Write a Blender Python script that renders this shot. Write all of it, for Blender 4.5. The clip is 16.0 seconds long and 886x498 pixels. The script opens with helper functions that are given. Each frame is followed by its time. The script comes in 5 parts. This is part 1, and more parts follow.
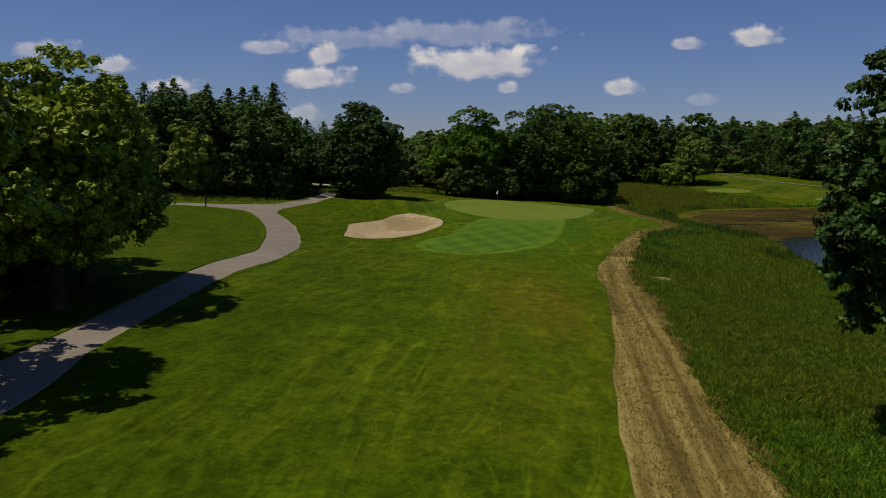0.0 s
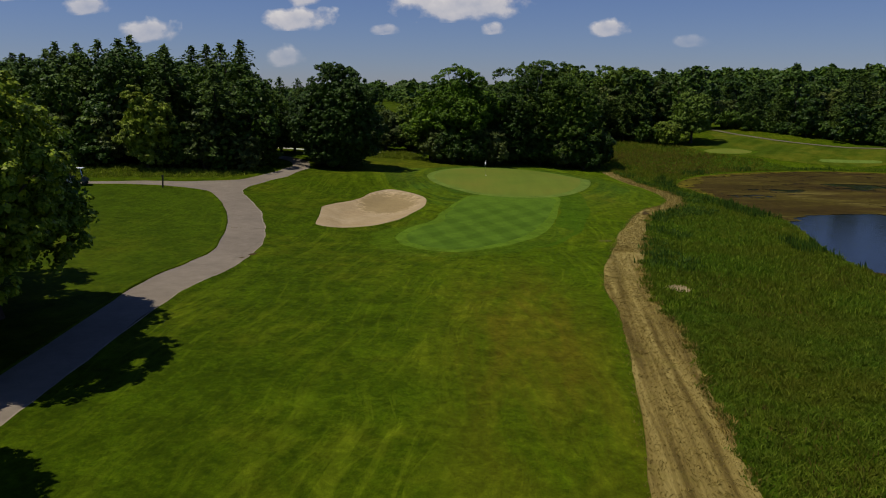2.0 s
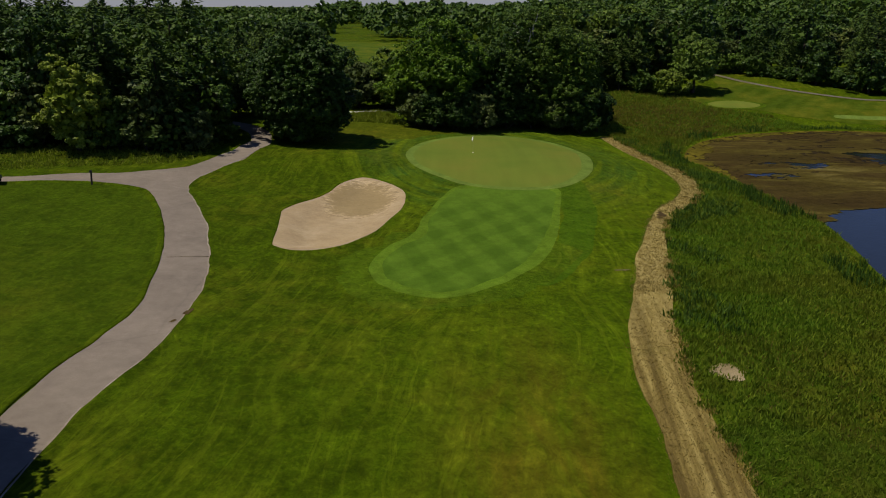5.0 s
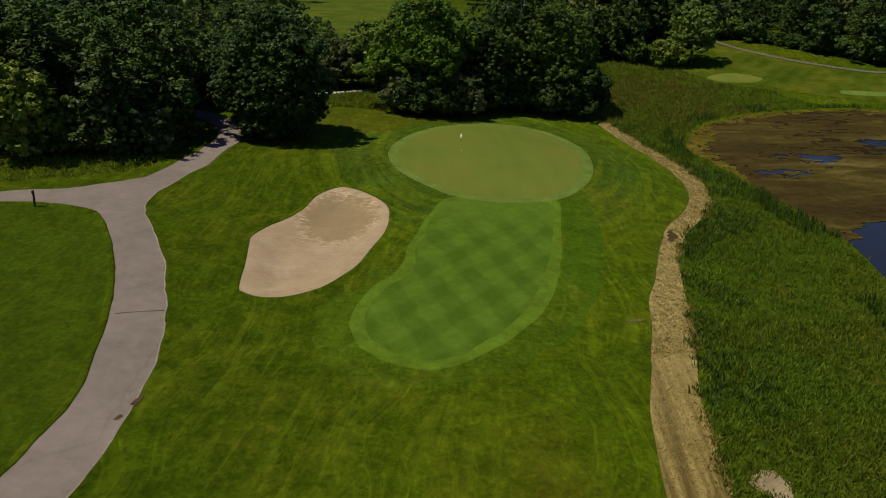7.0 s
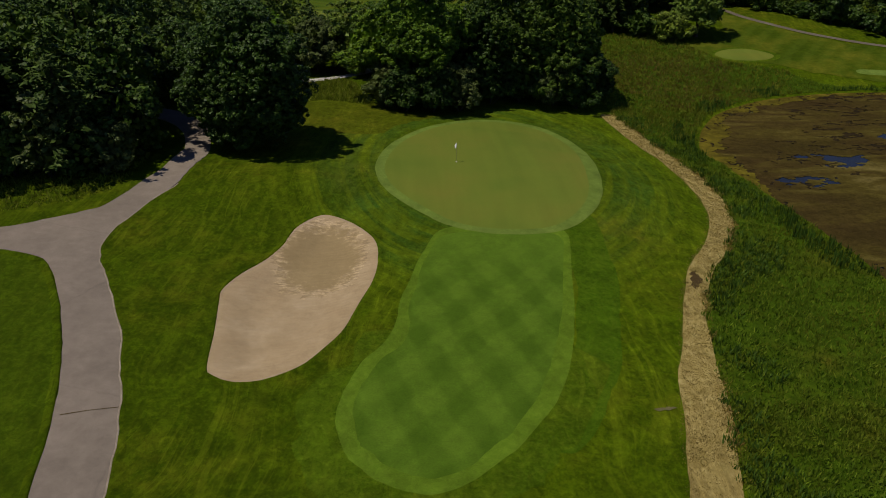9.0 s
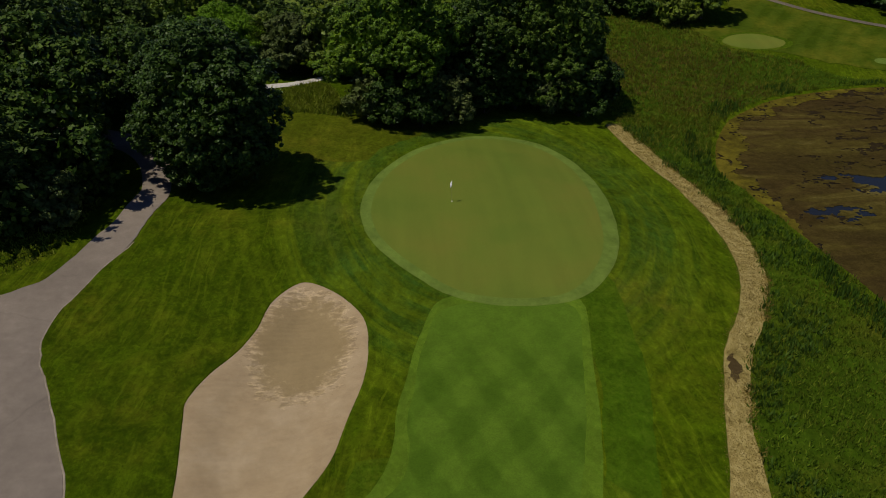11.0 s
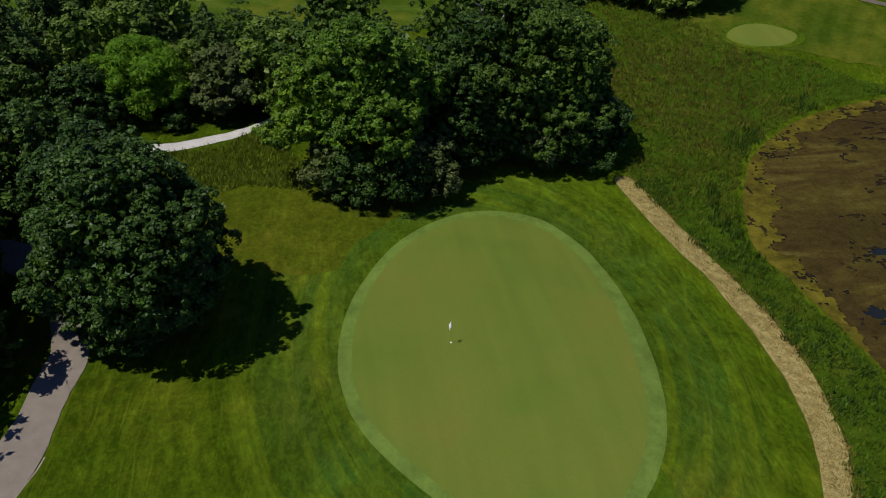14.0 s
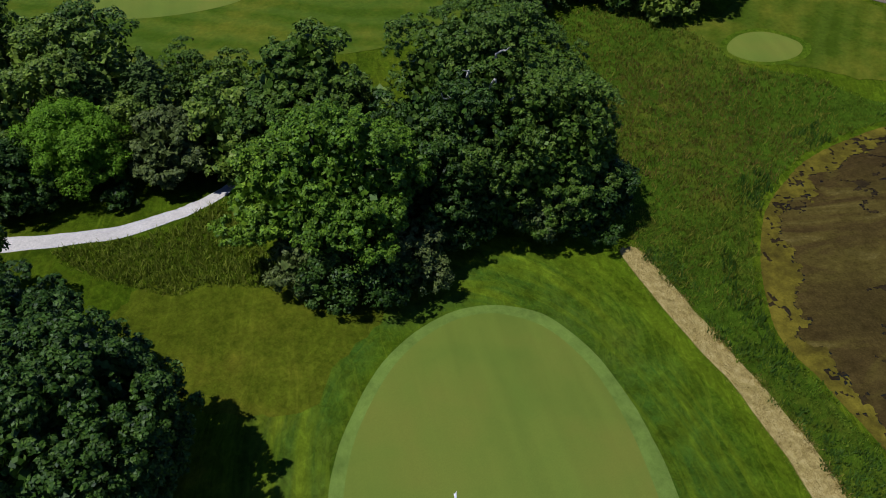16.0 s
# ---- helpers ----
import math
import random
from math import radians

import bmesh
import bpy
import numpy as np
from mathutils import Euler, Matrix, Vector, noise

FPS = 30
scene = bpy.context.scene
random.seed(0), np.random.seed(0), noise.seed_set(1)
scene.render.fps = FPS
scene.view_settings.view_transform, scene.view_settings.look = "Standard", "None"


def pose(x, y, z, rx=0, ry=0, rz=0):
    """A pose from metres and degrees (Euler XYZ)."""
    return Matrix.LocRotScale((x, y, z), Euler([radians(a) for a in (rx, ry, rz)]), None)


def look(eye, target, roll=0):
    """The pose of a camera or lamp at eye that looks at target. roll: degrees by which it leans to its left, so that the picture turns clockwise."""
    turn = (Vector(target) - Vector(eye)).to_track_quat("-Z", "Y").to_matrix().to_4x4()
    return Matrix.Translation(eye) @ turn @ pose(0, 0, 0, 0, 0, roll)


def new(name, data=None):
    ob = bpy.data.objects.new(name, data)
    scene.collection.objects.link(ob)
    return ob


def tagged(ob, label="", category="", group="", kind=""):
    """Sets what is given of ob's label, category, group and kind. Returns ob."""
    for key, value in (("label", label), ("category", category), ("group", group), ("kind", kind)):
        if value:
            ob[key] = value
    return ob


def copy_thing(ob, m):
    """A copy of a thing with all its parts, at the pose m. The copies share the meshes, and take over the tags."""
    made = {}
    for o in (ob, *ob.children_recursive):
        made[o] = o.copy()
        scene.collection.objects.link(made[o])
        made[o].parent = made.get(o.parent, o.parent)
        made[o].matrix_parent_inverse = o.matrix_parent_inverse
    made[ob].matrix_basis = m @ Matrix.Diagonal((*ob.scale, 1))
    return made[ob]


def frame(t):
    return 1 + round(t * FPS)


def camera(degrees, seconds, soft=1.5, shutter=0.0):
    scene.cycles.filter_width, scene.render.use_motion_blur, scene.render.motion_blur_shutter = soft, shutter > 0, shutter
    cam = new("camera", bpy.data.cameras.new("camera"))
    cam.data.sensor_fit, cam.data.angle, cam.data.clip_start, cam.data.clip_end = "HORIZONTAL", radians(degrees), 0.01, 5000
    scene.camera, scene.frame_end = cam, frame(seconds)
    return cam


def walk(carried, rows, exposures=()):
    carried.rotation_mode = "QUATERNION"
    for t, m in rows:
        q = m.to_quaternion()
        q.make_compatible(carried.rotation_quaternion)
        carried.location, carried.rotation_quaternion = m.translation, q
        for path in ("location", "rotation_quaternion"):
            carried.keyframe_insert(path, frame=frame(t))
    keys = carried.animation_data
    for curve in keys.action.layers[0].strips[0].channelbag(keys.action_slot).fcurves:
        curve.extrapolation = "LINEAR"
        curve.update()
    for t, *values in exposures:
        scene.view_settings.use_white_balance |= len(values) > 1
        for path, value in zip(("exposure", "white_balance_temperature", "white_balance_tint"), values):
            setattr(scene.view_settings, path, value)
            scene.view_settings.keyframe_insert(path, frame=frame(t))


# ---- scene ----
cam = camera(59.7, 16.0, soft=1.0)
PATH = [
    (0, (3.207, -0.687, 7.517), (3.101, 1.294, 7.264), 0.3),
    (0.5, (3.094, 1.039, 8.153), (2.99, 3.015, 7.864), 0.1),
    (1, (3.017, 2.866, 8.765), (2.921, 4.837, 8.441), 0.1),
    (1.5, (2.951, 4.754, 9.385), (2.872, 6.72, 9.027), 0.1),
    (2, (2.881, 6.67, 10.033), (2.816, 8.629, 9.638), 0.1),
    (2.5, (2.8, 8.59, 10.717), (2.74, 10.542, 10.288), 0.1),
    (3, (2.704, 10.497, 11.443), (2.649, 12.441, 10.979), 0.1),
    (3.5, (2.596, 12.381, 12.208), (2.553, 14.317, 11.708), 0.1),
    (4, (2.478, 14.239, 13.007), (2.447, 16.166, 12.472), 0.2),
    (4.5, (2.354, 16.071, 13.834), (2.334, 17.989, 13.266), 0.2),
    (7, (1.753, 25.163, 18.182), (1.792, 27.022, 17.447), 0.2),
    (7.5, (1.641, 27.062, 19.067), (1.69, 28.908, 18.297), 0.2),
    (8, (1.527, 29.026, 19.955), (1.587, 30.856, 19.152), 0.1),
    (10.5, (0.809, 40.236, 24.523), (0.915, 41.984, 23.557), 0.3),
    (11, (0.62, 42.81, 25.484), (0.745, 44.54, 24.487), 0.1),
    (11.5, (0.418, 45.499, 26.466), (0.564, 47.207, 25.436), -0.0),
    (12, (0.208, 48.294, 27.47), (0.374, 49.98, 26.407), -0.0),
    (12.5, (-0.001, 51.187, 28.495), (0.184, 52.85, 27.4), -0.0),
    (13, (-0.197, 54.163, 29.541), (0.007, 55.801, 28.412), -0.0),
    (13.5, (-0.365, 57.205, 30.604), (-0.143, 58.815, 29.439), -0.1),
    (14, (-0.485, 60.293, 31.682), (-0.243, 61.874, 30.482), -0.1),
    (14.5, (-0.537, 63.404, 32.772), (-0.273, 64.955, 31.537), -0.1),
    (15, (-0.496, 66.514, 33.872), (-0.211, 68.032, 32.601), 0.1),
    (15.5, (-0.336, 69.599, 34.983), (-0.035, 71.083, 33.676), 0.2),
    (16, (-0.03, 72.635, 36.11), (0.284, 74.086, 34.77), 0.1),
]
walk(cam, [(t, look(eye, target, roll)) for t, eye, target, roll in PATH],
     [(0, -0.06, 6800, 8), (2, -0.03, 6750, 8), (4.5, 0.07, 6750, 10), (8, -0.06, 6750, 14), (10.5, -0.31, 6650, 12), (12.5, -0.08, 6500, 12), (14.5, 0.13, 5880, 13), (16, 0.28, 5620, 16)])

# ---- world, sun, exposure ----
SUN_DIR = Vector((-0.98, -0.2, 0.0)).normalized()
SUN_EL = radians(66.0)
world = bpy.data.worlds.new("sky")
scene.world = world
world.use_nodes = True
wn = world.node_tree
sky = wn.nodes.new("ShaderNodeTexSky")
sky.sky_type = "NISHITA"
sky.sun_disc = False
sky.sun_elevation = SUN_EL
sky.sun_rotation = math.atan2(SUN_DIR.x, SUN_DIR.y)
sky.air_density, sky.dust_density, sky.ozone_density = 1.0, 0.1, 3.0
wn.nodes["Background"].inputs[1].default_value = 0.048
vivid = wn.nodes.new("ShaderNodeMixRGB")
vivid.blend_type = "MULTIPLY"
vivid.inputs[0].default_value = 1.0
vivid.inputs[2].default_value = (0.76, 0.86, 1.36, 1)
wn.links.new(sky.outputs[0], vivid.inputs[1])
wn.links.new(vivid.outputs[0], wn.nodes["Background"].inputs[0])
sun = new("sun", bpy.data.lights.new("sun", "SUN"))
sun.data.energy, sun.data.angle, sun.data.color = 3.5, radians(0.5), (1.0, 0.95, 0.86)
to_sun = SUN_DIR * math.cos(SUN_EL) + Vector((0, 0, math.sin(SUN_EL)))
sun.matrix_world = look(to_sun * 300, (0, 0, 0))


# ---- materials ----
def material(name, rough=0.85, spec=0.2):
    m = bpy.data.materials.new(name)
    m.use_nodes = True
    nt = m.node_tree
    b = nt.nodes["Principled BSDF"]
    b.inputs["Roughness"].default_value = rough
    b.inputs["Specular IOR Level"].default_value = spec
    return m, nt, b


def node(nt, kind, **inputs):
    n = nt.nodes.new("ShaderNode" + kind)
    for k, v in inputs.items():
        n.inputs[k].default_value = v
    return n


def coords(nt, scale=(1, 1, 1), turn=0.0, kind="Object"):
    tc = nt.nodes.new("ShaderNodeTexCoord")
    mp = nt.nodes.new("ShaderNodeMapping")
    mp.inputs["Scale"].default_value = scale
    mp.inputs["Rotation"].default_value = (0, 0, radians(turn))
    nt.links.new(tc.outputs[kind], mp.inputs["Vector"])
    return mp.outputs[0]


def grain(nt, scale, detail=3.0, vec=None, rough=0.6, distort=0.0):
    n = node(nt, "TexNoise", Scale=scale, Detail=detail, Roughness=rough, Distortion=distort)
    if vec is not None:
        nt.links.new(vec, n.inputs["Vector"])
    return n.outputs["Fac"]


def ramp(nt, fac, stops):
    r = nt.nodes.new("ShaderNodeValToRGB")
    el = r.color_ramp.elements
    while len(el) < len(stops):
        el.new(0.5)
    for e, (p, c) in zip(el, stops):
        e.position = p
        e.color = (*c, 1) if len(c) == 3 else c
    nt.links.new(fac, r.inputs[0])
    return r.outputs[0]


def grey(*stops):
    return [(p, (v, v, v)) for p, v in stops]


def mixed(nt, fac, a, b, mode="MIX"):
    n = nt.nodes.new("ShaderNodeMix")
    n.data_type, n.blend_type = "RGBA", mode
    for v, i in ((fac, 0), (a, 6), (b, 7)):
        if isinstance(v, (int, float)):
            n.inputs[i].default_value = v
        elif isinstance(v, tuple):
            n.inputs[i].default_value = (*v, 1)
        else:
            nt.links.new(v, n.inputs[i])
    return n.outputs[2]


def maths(nt, op, a, b=0.0, clamp=False):
    n = nt.nodes.new("ShaderNodeMath")
    n.operation, n.use_clamp = op, clamp
    for i, v in enumerate((a, b)):
        if isinstance(v, (int, float)):
            n.inputs[i].default_value = v
        else:
            nt.links.new(v, n.inputs[i])
    return n.outputs[0]


def bumped(nt, b, height, strength=0.4, dist=0.05):
    n = node(nt, "Bump", Strength=strength, Distance=dist)
    nt.links.new(height, n.inputs["Height"])
    nt.links.new(n.outputs[0], b.inputs["Normal"])


def along(nt, sx, sy, wander=0.0):
    """Ground coordinates drawn out along the fairway, which runs slightly to the east."""
    sep = nt.nodes.new("ShaderNodeSeparateXYZ")
    nt.links.new(coords(nt), sep.inputs[0])
    cmb = nt.nodes.new("ShaderNodeCombineXYZ")
    sway = maths(nt, "MULTIPLY", maths(nt, "SUBTRACT", grain(nt, 0.075, 2, coords(nt), 0.5), 0.5), wander)
    across = maths(nt, "SUBTRACT", maths(nt, "ADD", sep.outputs["X"], sway), maths(nt, "MULTIPLY", sep.outputs["Y"], 0.09))
    nt.links.new(maths(nt, "MULTIPLY", across, sx), cmb.inputs[0])
    nt.links.new(maths(nt, "MULTIPLY", sep.outputs["Y"], sy), cmb.inputs[1])
    return cmb.outputs[0]


def turf(name, dark, mid, light, dry, streak=0.5, dryness=0.35, bump=0.5, rings=False, mottle=0.55):
    """Mown grass: broad patches, mower streaks running along y, tufts and blades."""
    m, nt, b = material(name, 0.95, 0.03)
    vec = coords(nt)
    broad = grain(nt, 0.07, 4, vec, 0.65)
    patch = grain(nt, 0.45, 4, vec, 0.7)
    tuft = grain(nt, 3.2, 5, vec, 0.75)
    blade = grain(nt, 26, 3, vec, 0.8)
    lines = grain(nt, 1.0, 3, along(nt, 0.75, 0.07, 7.0), 0.6, 0.6)
    col = ramp(nt, tuft, [(0.25, dark), (0.52, mid), (0.8, light)])
    thin = grain(nt, 1.0, 4, along(nt, 1.9, 0.10, 7.0), 0.65, 0.9)
    where = ramp(nt, grain(nt, 0.11, 3, coords(nt, (1, 0.6, 1)), 0.6), grey((0.38, 0.12), (0.62, 1)))
    col = mixed(nt, maths(nt, "MULTIPLY", where, ramp(nt, lines, grey((0.50, 0), (0.64, streak * 0.85)))), col, light)
    col = mixed(nt, maths(nt, "MULTIPLY", where, ramp(nt, thin, grey((0.55, 0), (0.63, min(1, streak * 1.5))))), col, light)
    if rings:
        curl = grain(nt, 1.0, 3, along(nt, 0.7, 0.08), 0.6, 2.0)
        col = mixed(nt, maths(nt, "MULTIPLY", ramp(nt, curl, grey((0.54, 0), (0.62, 0.8))), ramp(nt, broad, grey((0.4, 0), (0.6, 1)))), col, light)
        worn = node(nt, "TexNoise", Scale=1.0, Detail=5.0, Roughness=0.7, Distortion=0.8)
        nt.links.new(coords(nt, (0.5, 0.12, 1), 4), worn.inputs["Vector"])
        away = nt.nodes.new("ShaderNodeVectorMath")
        away.operation = "SUBTRACT"
        away.inputs[1].default_value = (5.6, 37, 0)
        nt.links.new(vec, away.inputs[0])
        flat = nt.nodes.new("ShaderNodeVectorMath")
        flat.operation = "MULTIPLY"
        flat.inputs[1].default_value = (0.2, 0.05, 0)
        nt.links.new(away.outputs[0], flat.inputs[0])
        far = nt.nodes.new("ShaderNodeVectorMath")
        far.operation = "LENGTH"
        nt.links.new(flat.outputs[0], far.inputs[0])
        tread = maths(nt, "MULTIPLY", ramp(nt, far.outputs["Value"], grey((0.3, 0.7), (1.3, 0.0))), ramp(nt, worn.outputs["Fac"], grey((0.36, 0.15), (0.62, 1))))
        col = mixed(nt, tread, col, dry)
        # Light falloff painted into the turf: darker westward; also darker beyond y 106.
        west = nt.nodes.new("ShaderNodeSeparateXYZ")
        nt.links.new(vec, west.inputs[0])
        dusky = maths(nt, "ADD", maths(nt, "MINIMUM", maths(nt, "MULTIPLY", west.outputs["X"], 0.05), 0.3), maths(nt, "MULTIPLY", broad, 0.5))
        dusky = maths(nt, "SUBTRACT", dusky, maths(nt, "MAXIMUM", maths(nt, "MULTIPLY", maths(nt, "SUBTRACT", west.outputs["Y"], 106), 0.012), 0.0))
        col = mixed(nt, 1.0, col, ramp(nt, dusky, [(0.0, (0.78, 0.80, 0.85)), (0.42, (1, 1, 1))]), "MULTIPLY")
        sep = nt.nodes.new("ShaderNodeSeparateXYZ")
        nt.links.new(vec, sep.inputs[0])
        dx = maths(nt, "MULTIPLY", maths(nt, "SUBTRACT", sep.outputs["X"], 7.2), 1.45)
        dy = maths(nt, "SUBTRACT", sep.outputs["Y"], 92.6)
        rr = maths(nt, "SQRT", maths(nt, "ADD", maths(nt, "MULTIPLY", dx, dx), maths(nt, "MULTIPLY", dy, dy)))
        cmb = nt.nodes.new("ShaderNodeCombineXYZ")
        nt.links.new(rr, cmb.inputs[0])
        nt.links.new(maths(nt, "MULTIPLY", dy, 0.10), cmb.inputs[1])
        nt.links.new(maths(nt, "MULTIPLY", dx, 0.10), cmb.inputs[2])
        ring = ramp(nt, grain(nt, 0.85, 3, cmb.outputs[0], 0.6, 0.4), grey((0.44, 0), (0.62, 0.7)))
        zone = ramp(nt, maths(nt, "MULTIPLY", rr, 0.02), grey((0.24, 0), (0.28, 1), (0.40, 1), (0.52, 0)))
        near = ramp(nt, maths(nt, "MULTIPLY", rr, 0.02), grey((0.22, 0), (0.26, 0.8), (0.33, 0.75), (0.44, 0)))
        col = mixed(nt, maths(nt, "MULTIPLY", near, ramp(nt, patch, grey((0.35, 0.3), (0.65, 1)))), col, (0.032, 0.078, 0.009))
        col = mixed(nt, maths(nt, "MULTIPLY", ring, zone), col, light)
    brown = maths(nt, "MULTIPLY", ramp(nt, broad, grey((0.46, 0), (0.66, 1))), ramp(nt, patch, grey((0.4, 0), (0.72, dryness))))
    col = mixed(nt, brown, col, dry)
    short = grain(nt, 1.4, 6, coords(nt, (1.25, 0.8, 1), 3), 0.8, 0.5)
    col = mixed(nt, 0.6, col, ramp(nt, blade, grey((0.25, 0.5), (0.75, 1.45))), "MULTIPLY")
    col = mixed(nt, mottle, col, ramp(nt, short, grey((0.34, 0.45), (0.5, 0.95), (0.66, 1.6))), "MULTIPLY")
    col = mixed(nt, 0.6, col, ramp(nt, patch, grey((0.3, 0.6), (0.7, 1.4))), "MULTIPLY")
    nt.links.new(col, b.inputs["Base Color"])
    bumped(nt, b, mixed(nt, 0.5, tuft, blade), bump, 0.06)
    return m


LAWN = turf("lawn_grass", (0.028, 0.054, 0.001), (0.051, 0.085, 0.0015), (0.098, 0.138, 0.004), (0.108, 0.086, 0.006), 0.62, 0.6, 0.9, True, 0.6)
MARSH = turf("marsh_soil", (0.027, 0.056, 0.002), (0.042, 0.078, 0.003), (0.068, 0.102, 0.006), (0.11, 0.078, 0.009), 0.1, 0.95, 1.0)
DRY_TURF = turf("thin_dry_grass", (0.036, 0.054, 0.0015), (0.062, 0.080, 0.003), (0.098, 0.112, 0.006), (0.11, 0.085, 0.008), 0.3, 0.8, 0.8, False, 0.5)
APRON = turf("apron_grass", (0.029, 0.060, 0.001), (0.050, 0.090, 0.003), (0.092, 0.133, 0.006), (0.108, 0.094, 0.007), 0.4, 0.5, 0.7)
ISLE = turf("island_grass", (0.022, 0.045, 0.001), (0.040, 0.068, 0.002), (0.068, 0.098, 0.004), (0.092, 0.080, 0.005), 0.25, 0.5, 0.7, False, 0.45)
STEP_CUT = turf("step_cut_grass", (0.030, 0.068, 0.002), (0.046, 0.092, 0.003), (0.070, 0.118, 0.006), (0.09, 0.09, 0.006), 0.25, 0.3, 0.6, False, 0.4)
EDGE_CUT = turf("mown_ring_grass", (0.070, 0.126, 0.008), (0.084, 0.144, 0.010), (0.102, 0.162, 0.014), (0.10, 0.135, 0.012), 0.1, 0.2, 0.3, False, 0.2)
COLLAR = turf("collar_grass", (0.098, 0.150, 0.021), (0.116, 0.170, 0.027), (0.134, 0.188, 0.034), (0.13, 0.155, 0.026), 0.05, 0.2, 0.1, False, 0.12)


def green_material():
    m, nt, b = material("putting_green_grass", 0.9, 0.06)
    vec = coords(nt)
    broad = grain(nt, 0.16, 3, vec)
    fine = grain(nt, 14, 4, vec, 0.7)
    lines = grain(nt, 1.0, 2, coords(nt, (0.9, 0.05, 1), -6), 0.5)
    col = ramp(nt, broad, [(0.3, (0.100, 0.142, 0.017)), (0.5, (0.118, 0.152, 0.019)), (0.7, (0.138, 0.152, 0.021))])
    col = mixed(nt, 0.2, col, ramp(nt, lines, grey((0.35, 0.8), (0.65, 1.2))), "MULTIPLY")
    col = mixed(nt, 0.35, col, ramp(nt, fine, grey((0.3, 0.75), (0.7, 1.25))), "MULTIPLY")
    nt.links.new(col, b.inputs["Base Color"])
    bumped(nt, b, fine, 0.12, 0.01)
    return m


GREEN = green_material()


def striped_turf(name, dark, light, turn, width):
    """Mown fairway turf in soft parallel stripes with uneven growth."""
    m, nt, b = material(name, 0.95, 0.03)
    vec = coords(nt)
    wave = node(nt, "TexWave", Scale=0.31 / width, Distortion=5.0, Detail=3.0)
    wave.inputs["Detail Scale"].default_value = 0.5
    nt.links.new(coords(nt, (1, 1, 1), turn), wave.inputs["Vector"])
    fine, patch = grain(nt, 2.4, 5, vec, 0.75), grain(nt, 0.2, 4, vec, 0.65)
    col = mixed(nt, ramp(nt, wave.outputs["Fac"], grey((0.25, 0.05), (0.8, 0.95))), dark, light)
    col = mixed(nt, ramp(nt, patch, grey((0.42, 0), (0.64, 0.7))), col, (0.098, 0.098, 0.008))
    col = mixed(nt, 0.6, col, ramp(nt, patch, grey((0.3, 0.65), (0.7, 1.35))), "MULTIPLY")
    col = mixed(nt, 0.5, col, ramp(nt, fine, grey((0.3, 0.6), (0.7, 1.4))), "MULTIPLY")
    nt.links.new(col, b.inputs["Base Color"])
    bumped(nt, b, fine, 0.5, 0.05)
    return m


FAR_TURF = striped_turf("far_fairway_grass", (0.043, 0.071, 0.003), (0.055, 0.086, 0.005), 34, 2.2)
BACK_TURF = striped_turf("back_fairway_grass", (0.047, 0.084, 0.004), (0.063, 0.104, 0.008), -70, 3.0)


def approach_material():
    """Closely mown turf with two crossing sets of broad mower bands."""
    m, nt, b = material("approach_grass", 0.9, 0.05)
    vec = coords(nt)
    fine = grain(nt, 11, 4, vec, 0.75)
    tuft = grain(nt, 1.3, 4, vec, 0.7)
    sep = nt.nodes.new("ShaderNodeSeparateXYZ")
    nt.links.new(vec, sep.inputs[0])
    wob = maths(nt, "MULTIPLY", maths(nt, "SUBTRACT", grain(nt, 0.35, 2, vec, 0.5), 0.5), 0.5)
    bands = []
    for kx, ky, k0 in ((0.3807, 0.1269, 10.177), (0.3032, -0.2498, -16.455)):
        turns = maths(nt, "ADD", maths(nt, "MULTIPLY", sep.outputs["X"], kx), maths(nt, "MULTIPLY", sep.outputs["Y"], ky))
        turns = maths(nt, "ADD", maths(nt, "SUBTRACT", turns, k0), wob)
        swing = maths(nt, "COSINE", maths(nt, "MULTIPLY", turns, 2 * math.pi))
        bands.append(ramp(nt, maths(nt, "ADD", maths(nt, "MULTIPLY", swing, 0.5), 0.5), grey((0.3, 0), (0.7, 1))))
    faded = ramp(nt, maths(nt, "MULTIPLY", maths(nt, "SUBTRACT", 78.5, sep.outputs["Y"]), 0.2), grey((0.0, 0.15), (1.0, 1.0)))
    dull = maths(nt, "ADD", maths(nt, "MULTIPLY", bands[0], 0.55), maths(nt, "MULTIPLY", bands[1], 0.45))
    col = ramp(nt, maths(nt, "MULTIPLY", dull, faded), [(0.0, (0.077, 0.138, 0.010)), (0.5, (0.063, 0.118, 0.008)), (1.0, (0.050, 0.098, 0.006))])
    col = mixed(nt, 0.45, col, ramp(nt, fine, grey((0.3, 0.65), (0.7, 1.35))), "MULTIPLY")
    col = mixed(nt, 0.5, col, ramp(nt, tuft, grey((0.3, 0.75), (0.7, 1.25))), "MULTIPLY")
    nt.links.new(col, b.inputs["Base Color"])
    bumped(nt, b, fine, 0.25, 0.02)
    return m


APPROACH = approach_material()


